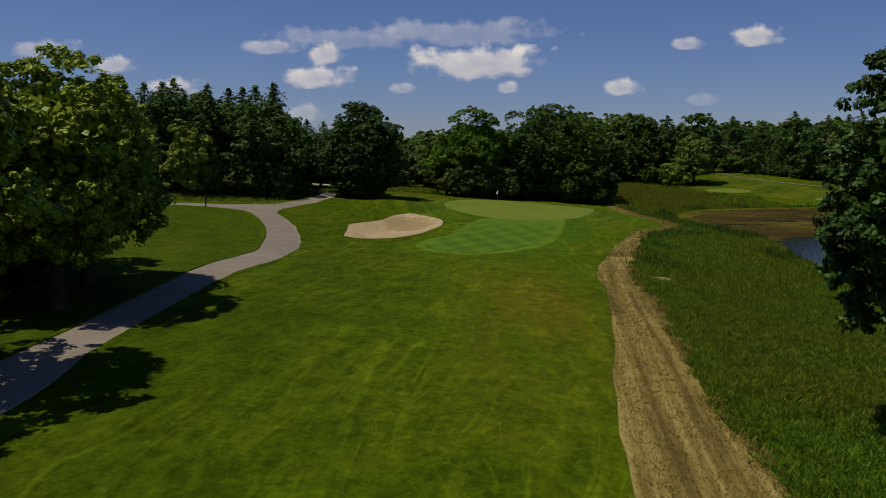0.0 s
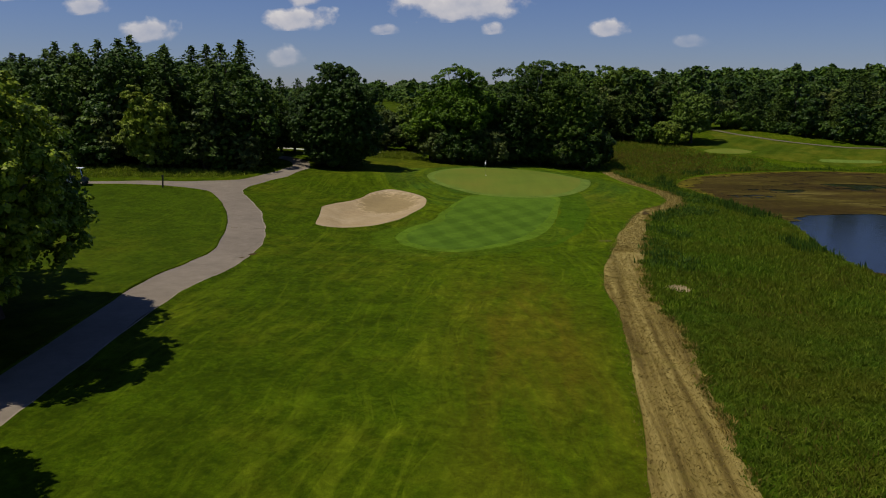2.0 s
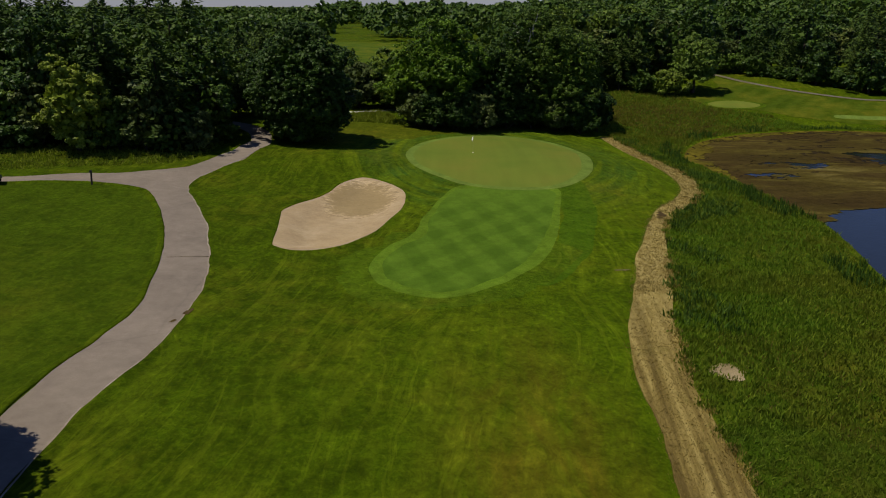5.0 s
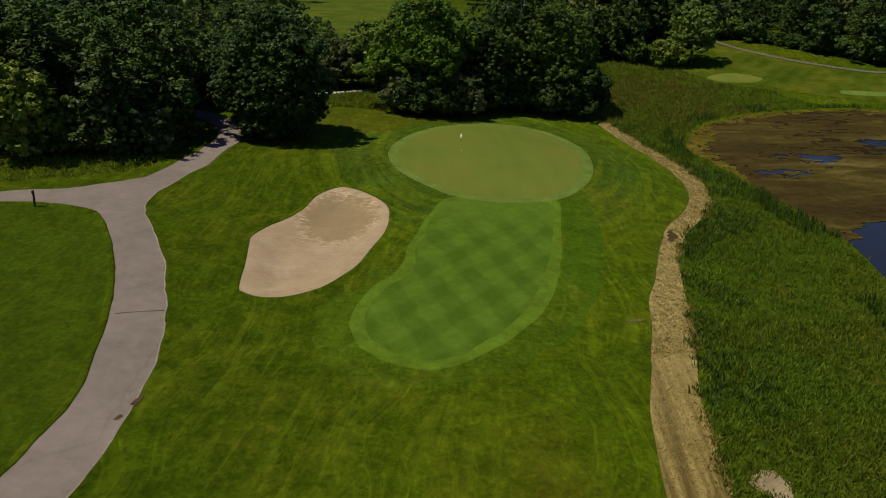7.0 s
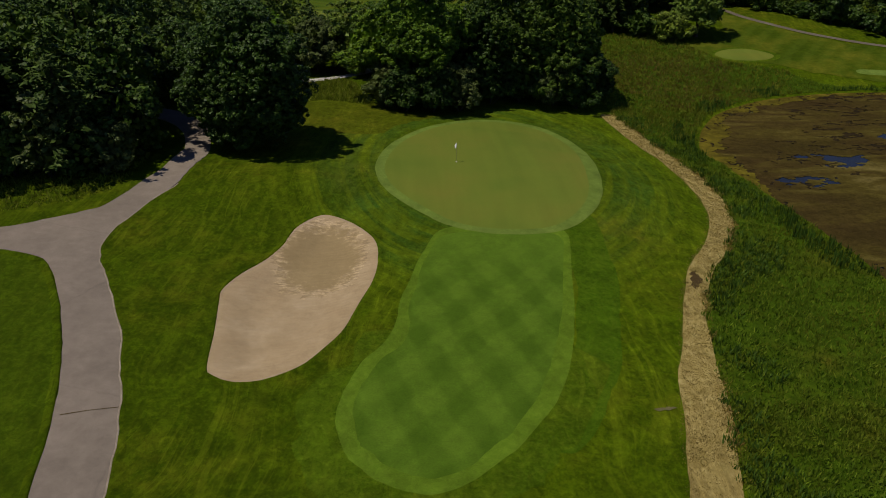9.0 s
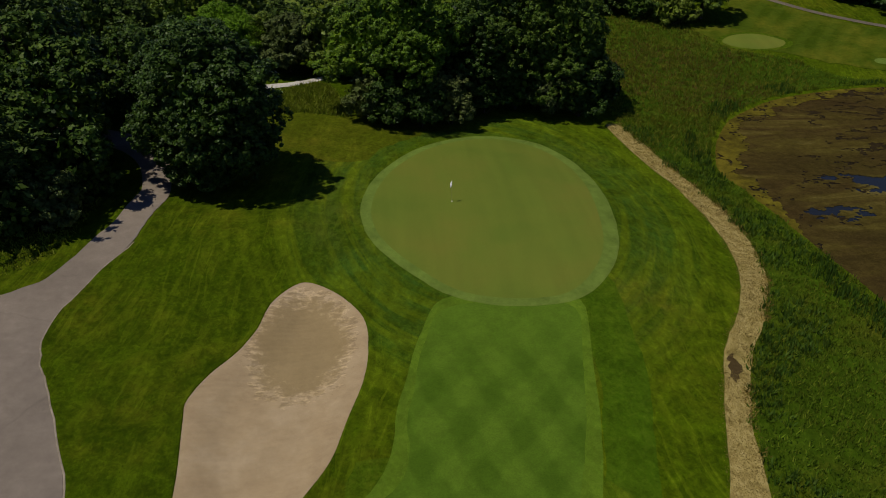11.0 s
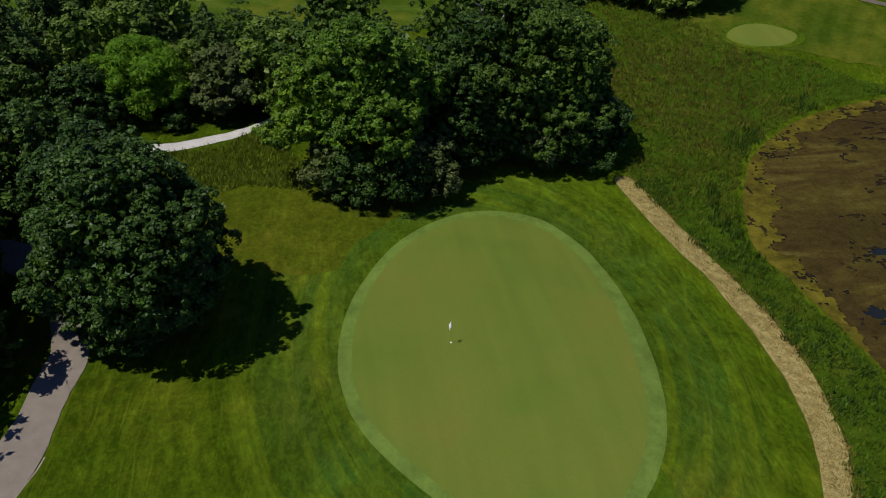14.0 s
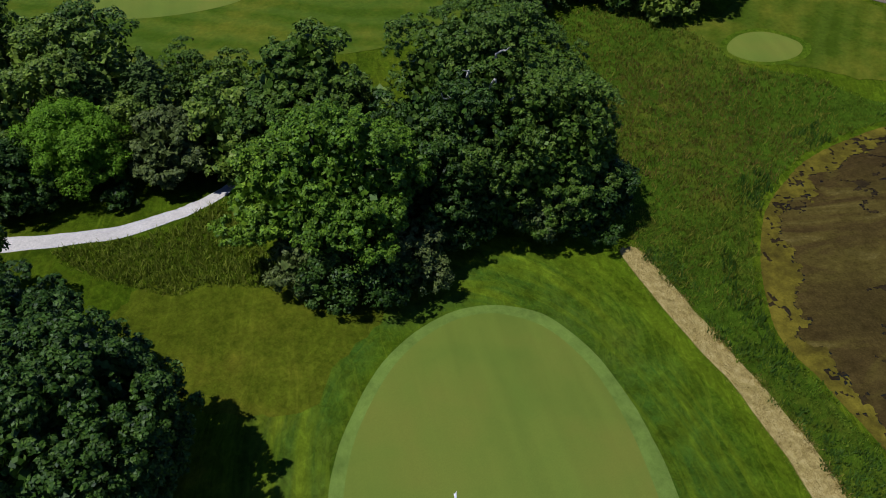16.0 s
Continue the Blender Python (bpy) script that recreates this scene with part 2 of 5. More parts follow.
def asphalt_material():
    m, nt, b = material("worn_path_surface", 0.9, 0.2)
    vec = coords(nt)
    broad = grain(nt, 0.22, 4, vec, 0.6)
    mid = grain(nt, 1.6, 5, vec, 0.7)
    fine = grain(nt, 35, 3, vec, 0.8)
    col = ramp(nt, mid, [(0.25, (0.172, 0.140, 0.104)), (0.55, (0.205, 0.169, 0.127)), (0.8, (0.238, 0.197, 0.149))])
    col = mixed(nt, 0.6, col, ramp(nt, broad, grey((0.3, 0.72), (0.7, 1.25))), "MULTIPLY")
    col = mixed(nt, 0.4, col, ramp(nt, fine, grey((0.3, 0.7), (0.7, 1.3))), "MULTIPLY")
    v = node(nt, "TexVoronoi", Scale=0.13)
    v.feature = "DISTANCE_TO_EDGE"
    wob = nt.nodes.new("ShaderNodeMixRGB")
    wob.inputs[0].default_value = 0.3
    nt.links.new(vec, wob.inputs[1])
    nz = node(nt, "TexNoise", Scale=0.9, Detail=4.0)
    nt.links.new(vec, nz.inputs["Vector"])
    nt.links.new(nz.outputs["Color"], wob.inputs[2])
    nt.links.new(wob.outputs[0], v.inputs["Vector"])
    crack = ramp(nt, v.outputs["Distance"], grey((0.0, 0.62), (0.006, 1)))
    col = mixed(nt, 0.3, col, crack, "MULTIPLY")
    nt.links.new(col, b.inputs["Base Color"])
    bumped(nt, b, fine, 0.3, 0.01)
    return m


ASPHALT = asphalt_material()


def earthy(name, a, c, d, big=0.3, small=5.0, fine=30.0, bump=0.4, dist=0.03, rough=0.95):
    m, nt, b = material(name, rough, 0.03)
    vec = coords(nt)
    g1, g2, g3 = grain(nt, big, 4, vec, 0.65), grain(nt, small, 5, vec, 0.75), grain(nt, fine, 3, vec, 0.8)
    col = ramp(nt, g1, [(0.3, a), (0.52, c), (0.72, d)])
    col = mixed(nt, 0.6, col, ramp(nt, g2, grey((0.28, 0.6), (0.72, 1.4))), "MULTIPLY")
    col = mixed(nt, 0.45, col, ramp(nt, g3, grey((0.28, 0.6), (0.72, 1.4))), "MULTIPLY")
    nt.links.new(col, b.inputs["Base Color"])
    bumped(nt, b, mixed(nt, 0.5, g2, g3), bump, dist)
    return m


GRAVEL = earthy("pale_gravel", (0.42, 0.39, 0.335), (0.49, 0.455, 0.39), (0.53, 0.495, 0.435), 0.6, 7, 40)


def straw_material():
    """Cut straw lying in swaths along the strip."""
    m, nt, b = material("dry_cut_grass", 0.95, 0.05)
    vec = coords(nt)
    big = grain(nt, 0.35, 4, vec, 0.65)
    swath = grain(nt, 1.0, 5, along(nt, 2.4, 0.07), 0.6, 0.12)
    stalk = grain(nt, 1.0, 4, coords(nt, (18, 3.2, 1)), 0.7, 0.5)
    col = ramp(nt, swath, [(0.38, (0.082, 0.055, 0.013)), (0.5, (0.180, 0.130, 0.034)), (0.62, (0.29, 0.222, 0.068))])
    sep = nt.nodes.new("ShaderNodeSeparateXYZ")
    nt.links.new(vec, sep.inputs[0])
    lying = ramp(nt, grain(nt, 2.2, 5, vec, 0.75), [(0.3, (0.20, 0.152, 0.044)), (0.5, (0.33, 0.258, 0.084)), (0.7, (0.45, 0.365, 0.138))])
    col = mixed(nt, ramp(nt, maths(nt, "MULTIPLY", sep.outputs["Y"], 0.01), grey((0.48, 0.1), (0.64, 0.95))), col, lying)
    col = mixed(nt, ramp(nt, big, grey((0.56, 0), (0.7, 0.45))), col, (0.14, 0.125, 0.02))
    col = mixed(nt, 0.55, col, ramp(nt, stalk, grey((0.28, 0.5), (0.72, 1.5))), "MULTIPLY")
    nt.links.new(col, b.inputs["Base Color"])
    bumped(nt, b, mixed(nt, 0.5, swath, stalk), 0.9, 0.08)
    return m


STRAW = straw_material()


def sand_material():
    """Raked sand: a damp middle with uneven rim, and fine rake ridges."""
    m, nt, b = material("bunker_sand", 0.95, 0.05)
    vec = coords(nt)
    big, small, fine = grain(nt, 0.5, 4, vec, 0.65), grain(nt, 1.8, 5, vec, 0.7), grain(nt, 30, 3, vec, 0.8)
    mp = nt.nodes.new("ShaderNodeMapping")
    mp.inputs["Location"].default_value = (0.0, 0.0, 0.0)
    sh = nt.nodes.new("ShaderNodeVectorMath")
    sh.operation = "SUBTRACT"
    sh.inputs[1].default_value = (-4.6, 77.0, 0)
    nt.links.new(vec, sh.inputs[0])
    mp.inputs["Rotation"].default_value = (0, 0, radians(12))
    mp.inputs["Scale"].default_value = (0.34, 0.215, 0)
    nt.links.new(sh.outputs[0], mp.inputs["Vector"])
    ln = nt.nodes.new("ShaderNodeVectorMath")
    ln.operation = "LENGTH"
    nt.links.new(mp.outputs[0], ln.inputs[0])
    edge = maths(nt, "ADD", ln.outputs["Value"], maths(nt, "MULTIPLY", maths(nt, "SUBTRACT", small, 0.5), 1.1))
    damp = ramp(nt, edge, grey((0.72, 1), (1.25, 0)))
    side = ramp(nt, edge, grey((0.7, 0), (0.9, 1), (1.2, 1), (1.5, 0)))
    pale = ramp(nt, big, [(0.3, (0.315, 0.230, 0.124)), (0.5, (0.355, 0.265, 0.146)), (0.7, (0.40, 0.305, 0.177))])
    col = mixed(nt, maths(nt, "MULTIPLY", damp, 0.85), pale, (0.262, 0.192, 0.088))
    lumps = grain(nt, 1.0, 4, coords(nt, (1.7, 4.6, 1), -20), 0.7, 0.4)
    col = mixed(nt, maths(nt, "MULTIPLY", side, 0.9), col, ramp(nt, lumps, grey((0.40, 0.80), (0.5, 1.0), (0.58, 1.42))), "MULTIPLY")
    col = mixed(nt, 0.35, col, ramp(nt, small, grey((0.3, 0.75), (0.7, 1.25))), "MULTIPLY")
    col = mixed(nt, 0.4, col, ramp(nt, fine, grey((0.28, 0.65), (0.72, 1.35))), "MULTIPLY")
    nt.links.new(col, b.inputs["Base Color"])
    w = node(nt, "TexWave", Scale=0.9, Distortion=5.0, Detail=2.0)
    w.inputs["Detail Scale"].default_value = 0.7
    nt.links.new(coords(nt, (1, 1, 1), 78), w.inputs["Vector"])
    bumped(nt, b, mixed(nt, 0.5, w.outputs["Fac"], mixed(nt, 0.4, small, fine)), 0.5, 0.07)
    return m


SAND = sand_material()
PALE_SOIL = earthy("dry_pale_soil", (0.20, 0.152, 0.074), (0.28, 0.218, 0.112), (0.36, 0.285, 0.155), 0.9, 5, 25)
FAR_PATH = earthy("grey_far_path", (0.110, 0.094, 0.062), (0.135, 0.115, 0.078), (0.16, 0.137, 0.095))
WORN_SOIL = earthy("worn_soil", (0.085, 0.082, 0.028), (0.115, 0.105, 0.040), (0.155, 0.135, 0.058), 0.9, 5, 25)
WET_SOIL = earthy("dark_damp_soil", (0.048, 0.032, 0.012), (0.075, 0.052, 0.020), (0.11, 0.08, 0.03), 0.9, 5, 25)
SCUM = earthy("shore_algae", (0.048, 0.038, 0.006), (0.092, 0.076, 0.008), (0.150, 0.124, 0.012), 0.6, 2.6, 9, 0.8, 0.05, 0.9)
MUD = earthy("black_mud", (0.014, 0.010, 0.005), (0.024, 0.017, 0.007), (0.040, 0.029, 0.010), 0.6, 2.6, 9, 0.6, 0.04, 0.9)


def algae_material():
    """Floating weed: brown with drawn-out tan and olive drifts and dark specks."""
    m, nt, b = material("algae_mat", 0.9, 0.02)
    vec = coords(nt)
    drift = grain(nt, 1.0, 5, coords(nt, (0.09, 0.28, 1)), 0.65, 0.8)
    broad = grain(nt, 0.07, 3, vec, 0.6)
    fine, speck = grain(nt, 1.6, 5, vec, 0.75), grain(nt, 7.0, 4, vec, 0.8)
    col = ramp(nt, drift, [(0.34, (0.032, 0.021, 0.007)), (0.5, (0.048, 0.033, 0.009)), (0.58, (0.070, 0.054, 0.011)), (0.72, (0.135, 0.108, 0.030))])
    col = mixed(nt, ramp(nt, broad, grey((0.45, 0), (0.62, 0.45))), col, (0.056, 0.046, 0.008))
    col = mixed(nt, 0.7, col, ramp(nt, fine, grey((0.3, 0.5), (0.7, 1.5))), "MULTIPLY")
    col = mixed(nt, 0.6, col, ramp(nt, speck, grey((0.3, 0.5), (0.7, 1.5))), "MULTIPLY")
    nt.links.new(col, b.inputs["Base Color"])
    bumped(nt, b, mixed(nt, 0.5, fine, speck), 0.8, 0.05)
    return m


ALGAE = algae_material()
BARK = earthy("bark", (0.035, 0.026, 0.018), (0.06, 0.047, 0.034), (0.09, 0.072, 0.055), 0.8, 6, 22, 0.8, 0.05)
DEADWOOD = earthy("bare_dead_wood", (0.34, 0.32, 0.28), (0.44, 0.41, 0.37), (0.52, 0.49, 0.44), 0.8, 6, 22, 0.6, 0.03)


def water_material():
    m, nt, b = material("pond_water", 0.12, 0.5)
    b.inputs["Base Color"].default_value = (0.012, 0.014, 0.012, 1)
    b.inputs["IOR"].default_value = 1.33
    bumped(nt, b, grain(nt, 2.5, 3, coords(nt), 0.6), 0.3, 0.05)
    return m


WATER = water_material()


def leaf_material(name, dark, mid, light, gloss=0.5, through_light=0.13, dry=None, shine=0.13):
    m, nt, b = material(name, gloss, shine)
    geo = nt.nodes.new("ShaderNodeNewGeometry")
    info = nt.nodes.new("ShaderNodeObjectInfo")
    clump = grain(nt, 1.7, 3, coords(nt), 0.6)
    col = ramp(nt, geo.outputs["Random Per Island"], [(0.0, dark), (0.55, mid), (1.0, light)])
    col = mixed(nt, 0.55, col, ramp(nt, clump, grey((0.35, 0.4), (0.65, 1.6))), "MULTIPLY")
    tone = ramp(nt, info.outputs["Random"], [(0.0, (0.72, 0.8, 0.75)), (0.5, (1, 1, 1)), (1.0, (1.3, 1.22, 0.95))])
    col = mixed(nt, 0.7, col, tone, "MULTIPLY")
    nt.links.new(col, b.inputs["Base Color"])
    if dry:
        wide = ramp(nt, grain(nt, 0.09, 4, coords(nt), 0.6), grey((0.42, 0), (0.66, 1)))
        col = mixed(nt, maths(nt, "MULTIPLY", wide, 0.6), col, dry)
        nt.links.new(col, b.inputs["Base Color"])
    tr = nt.nodes.new("ShaderNodeBsdfTranslucent")
    nt.links.new(mixed(nt, 0.5, col, (0.9, 1.0, 0.3), "MULTIPLY"), tr.inputs[0])
    mx = nt.nodes.new("ShaderNodeMixShader")
    mx.inputs[0].default_value = through_light
    nt.links.new(b.outputs[0], mx.inputs[1])
    nt.links.new(tr.outputs[0], mx.inputs[2])
    nt.links.new(mx.outputs[0], nt.nodes["Material Output"].inputs[0])
    return m


LEAF_OAK = leaf_material("oak_leaves", (0.014, 0.036, 0.002), (0.032, 0.070, 0.006), (0.070, 0.120, 0.017), 0.5, 0.1, None, 0.16)
LEAF_MAPLE = leaf_material("maple_leaves", (0.042, 0.092, 0.004), (0.094, 0.174, 0.008), (0.170, 0.262, 0.018), 0.5, 0.15, None, 0.14)
LEAF_PALE = leaf_material("pale_woodland_leaves", (0.050, 0.095, 0.008), (0.095, 0.150, 0.016), (0.155, 0.215, 0.032))
LEAF_ASH = leaf_material("ash_leaves", (0.078, 0.130, 0.007), (0.175, 0.240, 0.014), (0.300, 0.350, 0.032), 0.5, 0.12)
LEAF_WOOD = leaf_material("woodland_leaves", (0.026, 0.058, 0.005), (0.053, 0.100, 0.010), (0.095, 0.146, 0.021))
LEAF_WILLOW = leaf_material("willow_leaves", (0.085, 0.140, 0.014), (0.130, 0.195, 0.024), (0.180, 0.245, 0.040))
NEEDLE = leaf_material("pine_needles", (0.032, 0.064, 0.008), (0.060, 0.100, 0.014), (0.098, 0.142, 0.025), 0.6, 0.15)
BLADE = leaf_material("tall_grass_blades", (0.062, 0.124, 0.006), (0.102, 0.178, 0.011), (0.176, 0.232, 0.020), 0.8, 0.38, (0.165, 0.150, 0.013))
SEED = leaf_material("brown_seed_heads", (0.12, 0.075, 0.014), (0.18, 0.115, 0.026), (0.25, 0.17, 0.045), 0.8, 0.3)
REED = leaf_material("reed_blades", (0.040, 0.085, 0.008), (0.064, 0.125, 0.012), (0.105, 0.165, 0.024), 0.7, 0.3)
HAY = leaf_material("hay_stalks", (0.165, 0.117, 0.028), (0.265, 0.196, 0.052), (0.40, 0.310, 0.096), 0.9, 0.3)
DRY_REED = leaf_material("dry_marsh_blades", (0.105, 0.128, 0.009), (0.150, 0.160, 0.014), (0.205, 0.195, 0.026), 0.8, 0.35)
WEED = leaf_material("rough_weeds", (0.120, 0.165, 0.008), (0.180, 0.225, 0.016), (0.25, 0.265, 0.035), 0.8, 0.4)
LEAF_YOUNG = leaf_material("young_leaves", (0.105, 0.150, 0.012), (0.165, 0.220, 0.022), (0.225, 0.275, 0.040))
LEAF_LOCUST = leaf_material("fine_light_leaves", (0.075, 0.165, 0.005), (0.105, 0.215, 0.008), (0.14, 0.26, 0.013), 0.6, 0.3)
LEAF_OLIVE = leaf_material("olive_leaves", (0.052, 0.076, 0.015), (0.086, 0.114, 0.026), (0.132, 0.160, 0.042))


def plain(name, rgb, rough=0.5, metal=0.0, spec=0.4):
    m, nt, b = material(name, rough, spec)
    g = grain(nt, 9, 4, coords(nt), 0.7)
    c = mixed(nt, 0.25, rgb, ramp(nt, g, grey((0.3, 0.7), (0.7, 1.2))), "MULTIPLY")
    nt.links.new(c, b.inputs["Base Color"])
    b.inputs["Metallic"].default_value = metal
    return m


WHITE = plain("white_paint", (0.78, 0.77, 0.74), 0.35)
CREAM = plain("cream_body_panel", (0.62, 0.58, 0.50), 0.3)
COWL = plain("dark_cowl_panel", (0.06, 0.06, 0.062), 0.35)
BLACK = plain("black_plastic", (0.02, 0.02, 0.02), 0.5)
RUBBER = plain("tyre_rubber", (0.018, 0.018, 0.018), 0.8)
POST_WOOD = plain("dark_post_wood", (0.035, 0.028, 0.022), 0.8)
POLE = plain("yellowed_pole", (0.30, 0.28, 0.16), 0.5)
CLOTH = plain("white_flag_cloth", (0.82, 0.81, 0.78), 0.7)


def screen_material():
    m, nt, b = material("clear_plastic", 0.08, 0.5)
    b.inputs["Transmission Weight"].default_value = 1.0
    b.inputs["Base Color"].default_value = (0.9, 0.92, 0.92, 1)
    return m


SCREEN = screen_material()


def cloud_material():
    m, nt, b = material("cloud_vapour", 1.0, 0.0)
    vec = coords(nt, (1, 1, 1), 0, "Generated")
    sub = nt.nodes.new("ShaderNodeVectorMath")
    sub.operation = "SUBTRACT"
    sub.inputs[1].default_value = (0.5, 0.5, 0.42)
    nt.links.new(vec, sub.inputs[0])
    ln = nt.nodes.new("ShaderNodeVectorMath")
    ln.operation = "LENGTH"
    sc = nt.nodes.new("ShaderNodeVectorMath")
    sc.operation = "MULTIPLY"
    sc.inputs[1].default_value = (2.0, 0.0, 2.1)
    nt.links.new(sub.outputs[0], sc.inputs[0])
    nt.links.new(sc.outputs[0], ln.inputs[0])
    puff = grain(nt, 0.011, 6, coords(nt, (1, 1, 1.3)), 0.52)
    info = nt.nodes.new("ShaderNodeObjectInfo")
    dens = maths(nt, "SUBTRACT", maths(nt, "MULTIPLY", puff, 1.75), ln.outputs["Value"])
    alpha = ramp(nt, dens, [(0.02, (0, 0, 0)), (0.2, (0.35, 0.35, 0.35)), (0.42, (0.92, 0.92, 0.92))])
    alpha = mixed(nt, 1.0, alpha, info.outputs["Color"], "MULTIPLY")
    em = nt.nodes.new("ShaderNodeEmission")
    sep = nt.nodes.new("ShaderNodeSeparateXYZ")
    nt.links.new(vec, sep.inputs[0])
    shade = maths(nt, "ADD", maths(nt, "MULTIPLY", sep.outputs["Z"], 0.6), maths(nt, "MULTIPLY", puff, 0.8))
    nt.links.new(ramp(nt, shade, [(0.4, (0.36, 0.39, 0.50)), (0.72, (0.56, 0.55, 0.60)), (0.95, (0.76, 0.73, 0.73))]), em.inputs[0])
    em.inputs[1].default_value = 1.0
    tp = nt.nodes.new("ShaderNodeBsdfTransparent")
    mx = nt.nodes.new("ShaderNodeMixShader")
    nt.links.new(alpha, mx.inputs[0])
    nt.links.new(tp.outputs[0], mx.inputs[1])
    nt.links.new(em.outputs[0], mx.inputs[2])
    nt.links.new(mx.outputs[0], nt.nodes["Material Output"].inputs[0])
    return m


CLOUD = cloud_material()


# ---- mesh helpers ----
def mesh_np(name, verts, faces, mat_, smooth=False):
    """A mesh from numpy vertices and faces of one size."""
    verts, faces = np.asarray(verts, np.float32), np.asarray(faces, np.int32)
    me = bpy.data.meshes.new(name)
    n, k = faces.shape
    me.vertices.add(len(verts))
    me.vertices.foreach_set("co", verts.ravel())
    me.loops.add(n * k)
    me.loops.foreach_set("vertex_index", faces.ravel())
    me.polygons.add(n)
    me.polygons.foreach_set("loop_start", np.arange(0, n * k, k, dtype=np.int32))
    me.polygons.foreach_set("loop_total", np.full(n, k, np.int32))
    if smooth:
        me.polygons.foreach_set("use_smooth", np.ones(n, bool))
    me.update(calc_edges=True)
    me.validate()
    me.materials.append(mat_)
    return me


def part(name, bm, mat_, parent, label="", smooth=True):
    """Links a bmesh (or a finished mesh) as one mesh object under its thing."""
    if isinstance(bm, bpy.types.Mesh):
        me = bm
    else:
        me = bpy.data.meshes.new(name)
        if smooth:
            for f in bm.faces:
                f.smooth = True
        bm.to_mesh(me)
        bm.free()
        me.materials.append(mat_)
    ob = new(name, me)
    ob.parent = parent
    return tagged(ob, label) if label else ob


def box(bm, size, at, bevel=0.0, turn=None):
    r = bmesh.ops.create_cube(bm, size=1.0, matrix=(turn or Matrix()) if turn else Matrix())
    vs = r["verts"]
    bmesh.ops.scale(bm, vec=size, verts=vs)
    bmesh.ops.translate(bm, vec=at, verts=vs)
    if bevel:
        es = list({e for v in vs for e in v.link_edges})
        bmesh.ops.bevel(bm, geom=es, offset=bevel, segments=2, affect="EDGES")
    return bm


def tube_np(points, radii, seg=8):
    """Vertices and quads of a tapered tube along a line of points."""
    pts = np.asarray(points, float)
    d = np.gradient(pts, axis=0)
    d /= np.linalg.norm(d, axis=1)[:, None] + 1e-9
    ref = np.where(np.abs(d[:, 2:3]) > 0.9, [[1.0, 0, 0]], [[0, 0, 1.0]])
    u = np.cross(d, ref)
    u /= np.linalg.norm(u, axis=1)[:, None]
    w = np.cross(d, u)
    a = np.linspace(0, 2 * np.pi, seg, endpoint=False)
    ring = np.cos(a)[None, :, None] * u[:, None] + np.sin(a)[None, :, None] * w[:, None]
    v = (pts[:, None] + ring * np.asarray(radii)[:, None, None]).reshape(-1, 3)
    i, j = np.meshgrid(np.arange(len(pts) - 1), np.arange(seg), indexing="ij")
    k = (j + 1) % seg
    f = np.stack([i * seg + j, i * seg + k, (i + 1) * seg + k, (i + 1) * seg + j], -1).reshape(-1, 4)
    return v, f


def rounded(points, steps=6, closed=True):
    """A smooth closed (or open) line through control points (Catmull-Rom)."""
    p = np.asarray(points, float)
    n = len(p)
    out = []
    for i in range(n if closed else n - 1):
        if closed:
            a, b, c, d = p[i - 1], p[i], p[(i + 1) % n], p[(i + 2) % n]
        else:
            a, b, c, d = p[max(i - 1, 0)], p[i], p[i + 1], p[min(i + 2, n - 1)]
        for s in np.arange(steps) / steps:
            out.append(0.5 * (2 * b + (c - a) * s + (2 * a - 5 * b + 4 * c - d) * s**2 + (3 * b - a - 3 * c + d) * s**3))
    if not closed:
        out.append(p[-1])
    return np.array(out)


def ragged(line, amount, seed=0):
    """A line with small uneven wobbles, as worn and mown edges have."""
    r = np.random.default_rng(seed)
    k = r.normal(0, 1, (len(line), 2))
    k = (k + np.roll(k, 1, 0) + np.roll(k, -1, 0)) / 1.7
    return line + amount * k


def inside(poly, x, y):
    """Signed distance to a closed outline: positive inside."""
    x, y = np.asarray(x, float), np.asarray(y, float)
    best, odd = np.full(x.shape, 1e18), np.zeros(x.shape, bool)
    for (ax, ay), (bx, by) in zip(poly, np.roll(poly, -1, 0)):
        ex, ey = bx - ax, by - ay
        t = np.clip(((x - ax) * ex + (y - ay) * ey) / (ex * ex + ey * ey + 1e-12), 0, 1)
        best = np.minimum(best, (x - ax - t * ex) ** 2 + (y - ay - t * ey) ** 2)
        cross = (ay > y) != (by > y)
        odd ^= cross & (x < ax + (y - ay) * ex / (ey if ey else 1e-12))
    return np.where(odd, 1, -1) * np.sqrt(best)


def ease(a, b, v):
    s = np.clip((np.asarray(v, float) - a) / (b - a), 0, 1)
    return s * s * (3 - 2 * s)


# ---- lie of the land ----
POND = rounded([(28.4, 104), (30.2, 107.9), (33.0, 112.2), (36.4, 115.3), (40.2, 117.9), (45.5, 119.9), (52, 121.2), (60, 120.3), (75, 112), (85, 95),
                (80, 70), (65, 54), (45, 47), (32, 46.5), (28.2, 53), (28, 61), (29.5, 69), (30.3, 76.4), (29.1, 88), (28, 96), (27.3, 100)])
BUNKER = rounded([(-8.9, 65), (-9.2, 68), (-9.6, 71), (-9.7, 72.4), (-9.0, 74.3), (-7.9, 76.1), (-7.1, 78.2), (-6.65, 80.6), (-5.5, 82.3), (-4.4, 82.6),
                  (-2.7, 81.4), (-1.35, 79.3), (-0.95, 77), (-1.1, 74), (-1.85, 71), (-2.5, 68.4), (-3.4, 66.6), (-4.4, 65.1), (-6, 64), (-7.4, 63.8), (-8.5, 64.3)])
BUNKER[:, 1] -= 0.35 * ease(76, 82, BUNKER[:, 1])
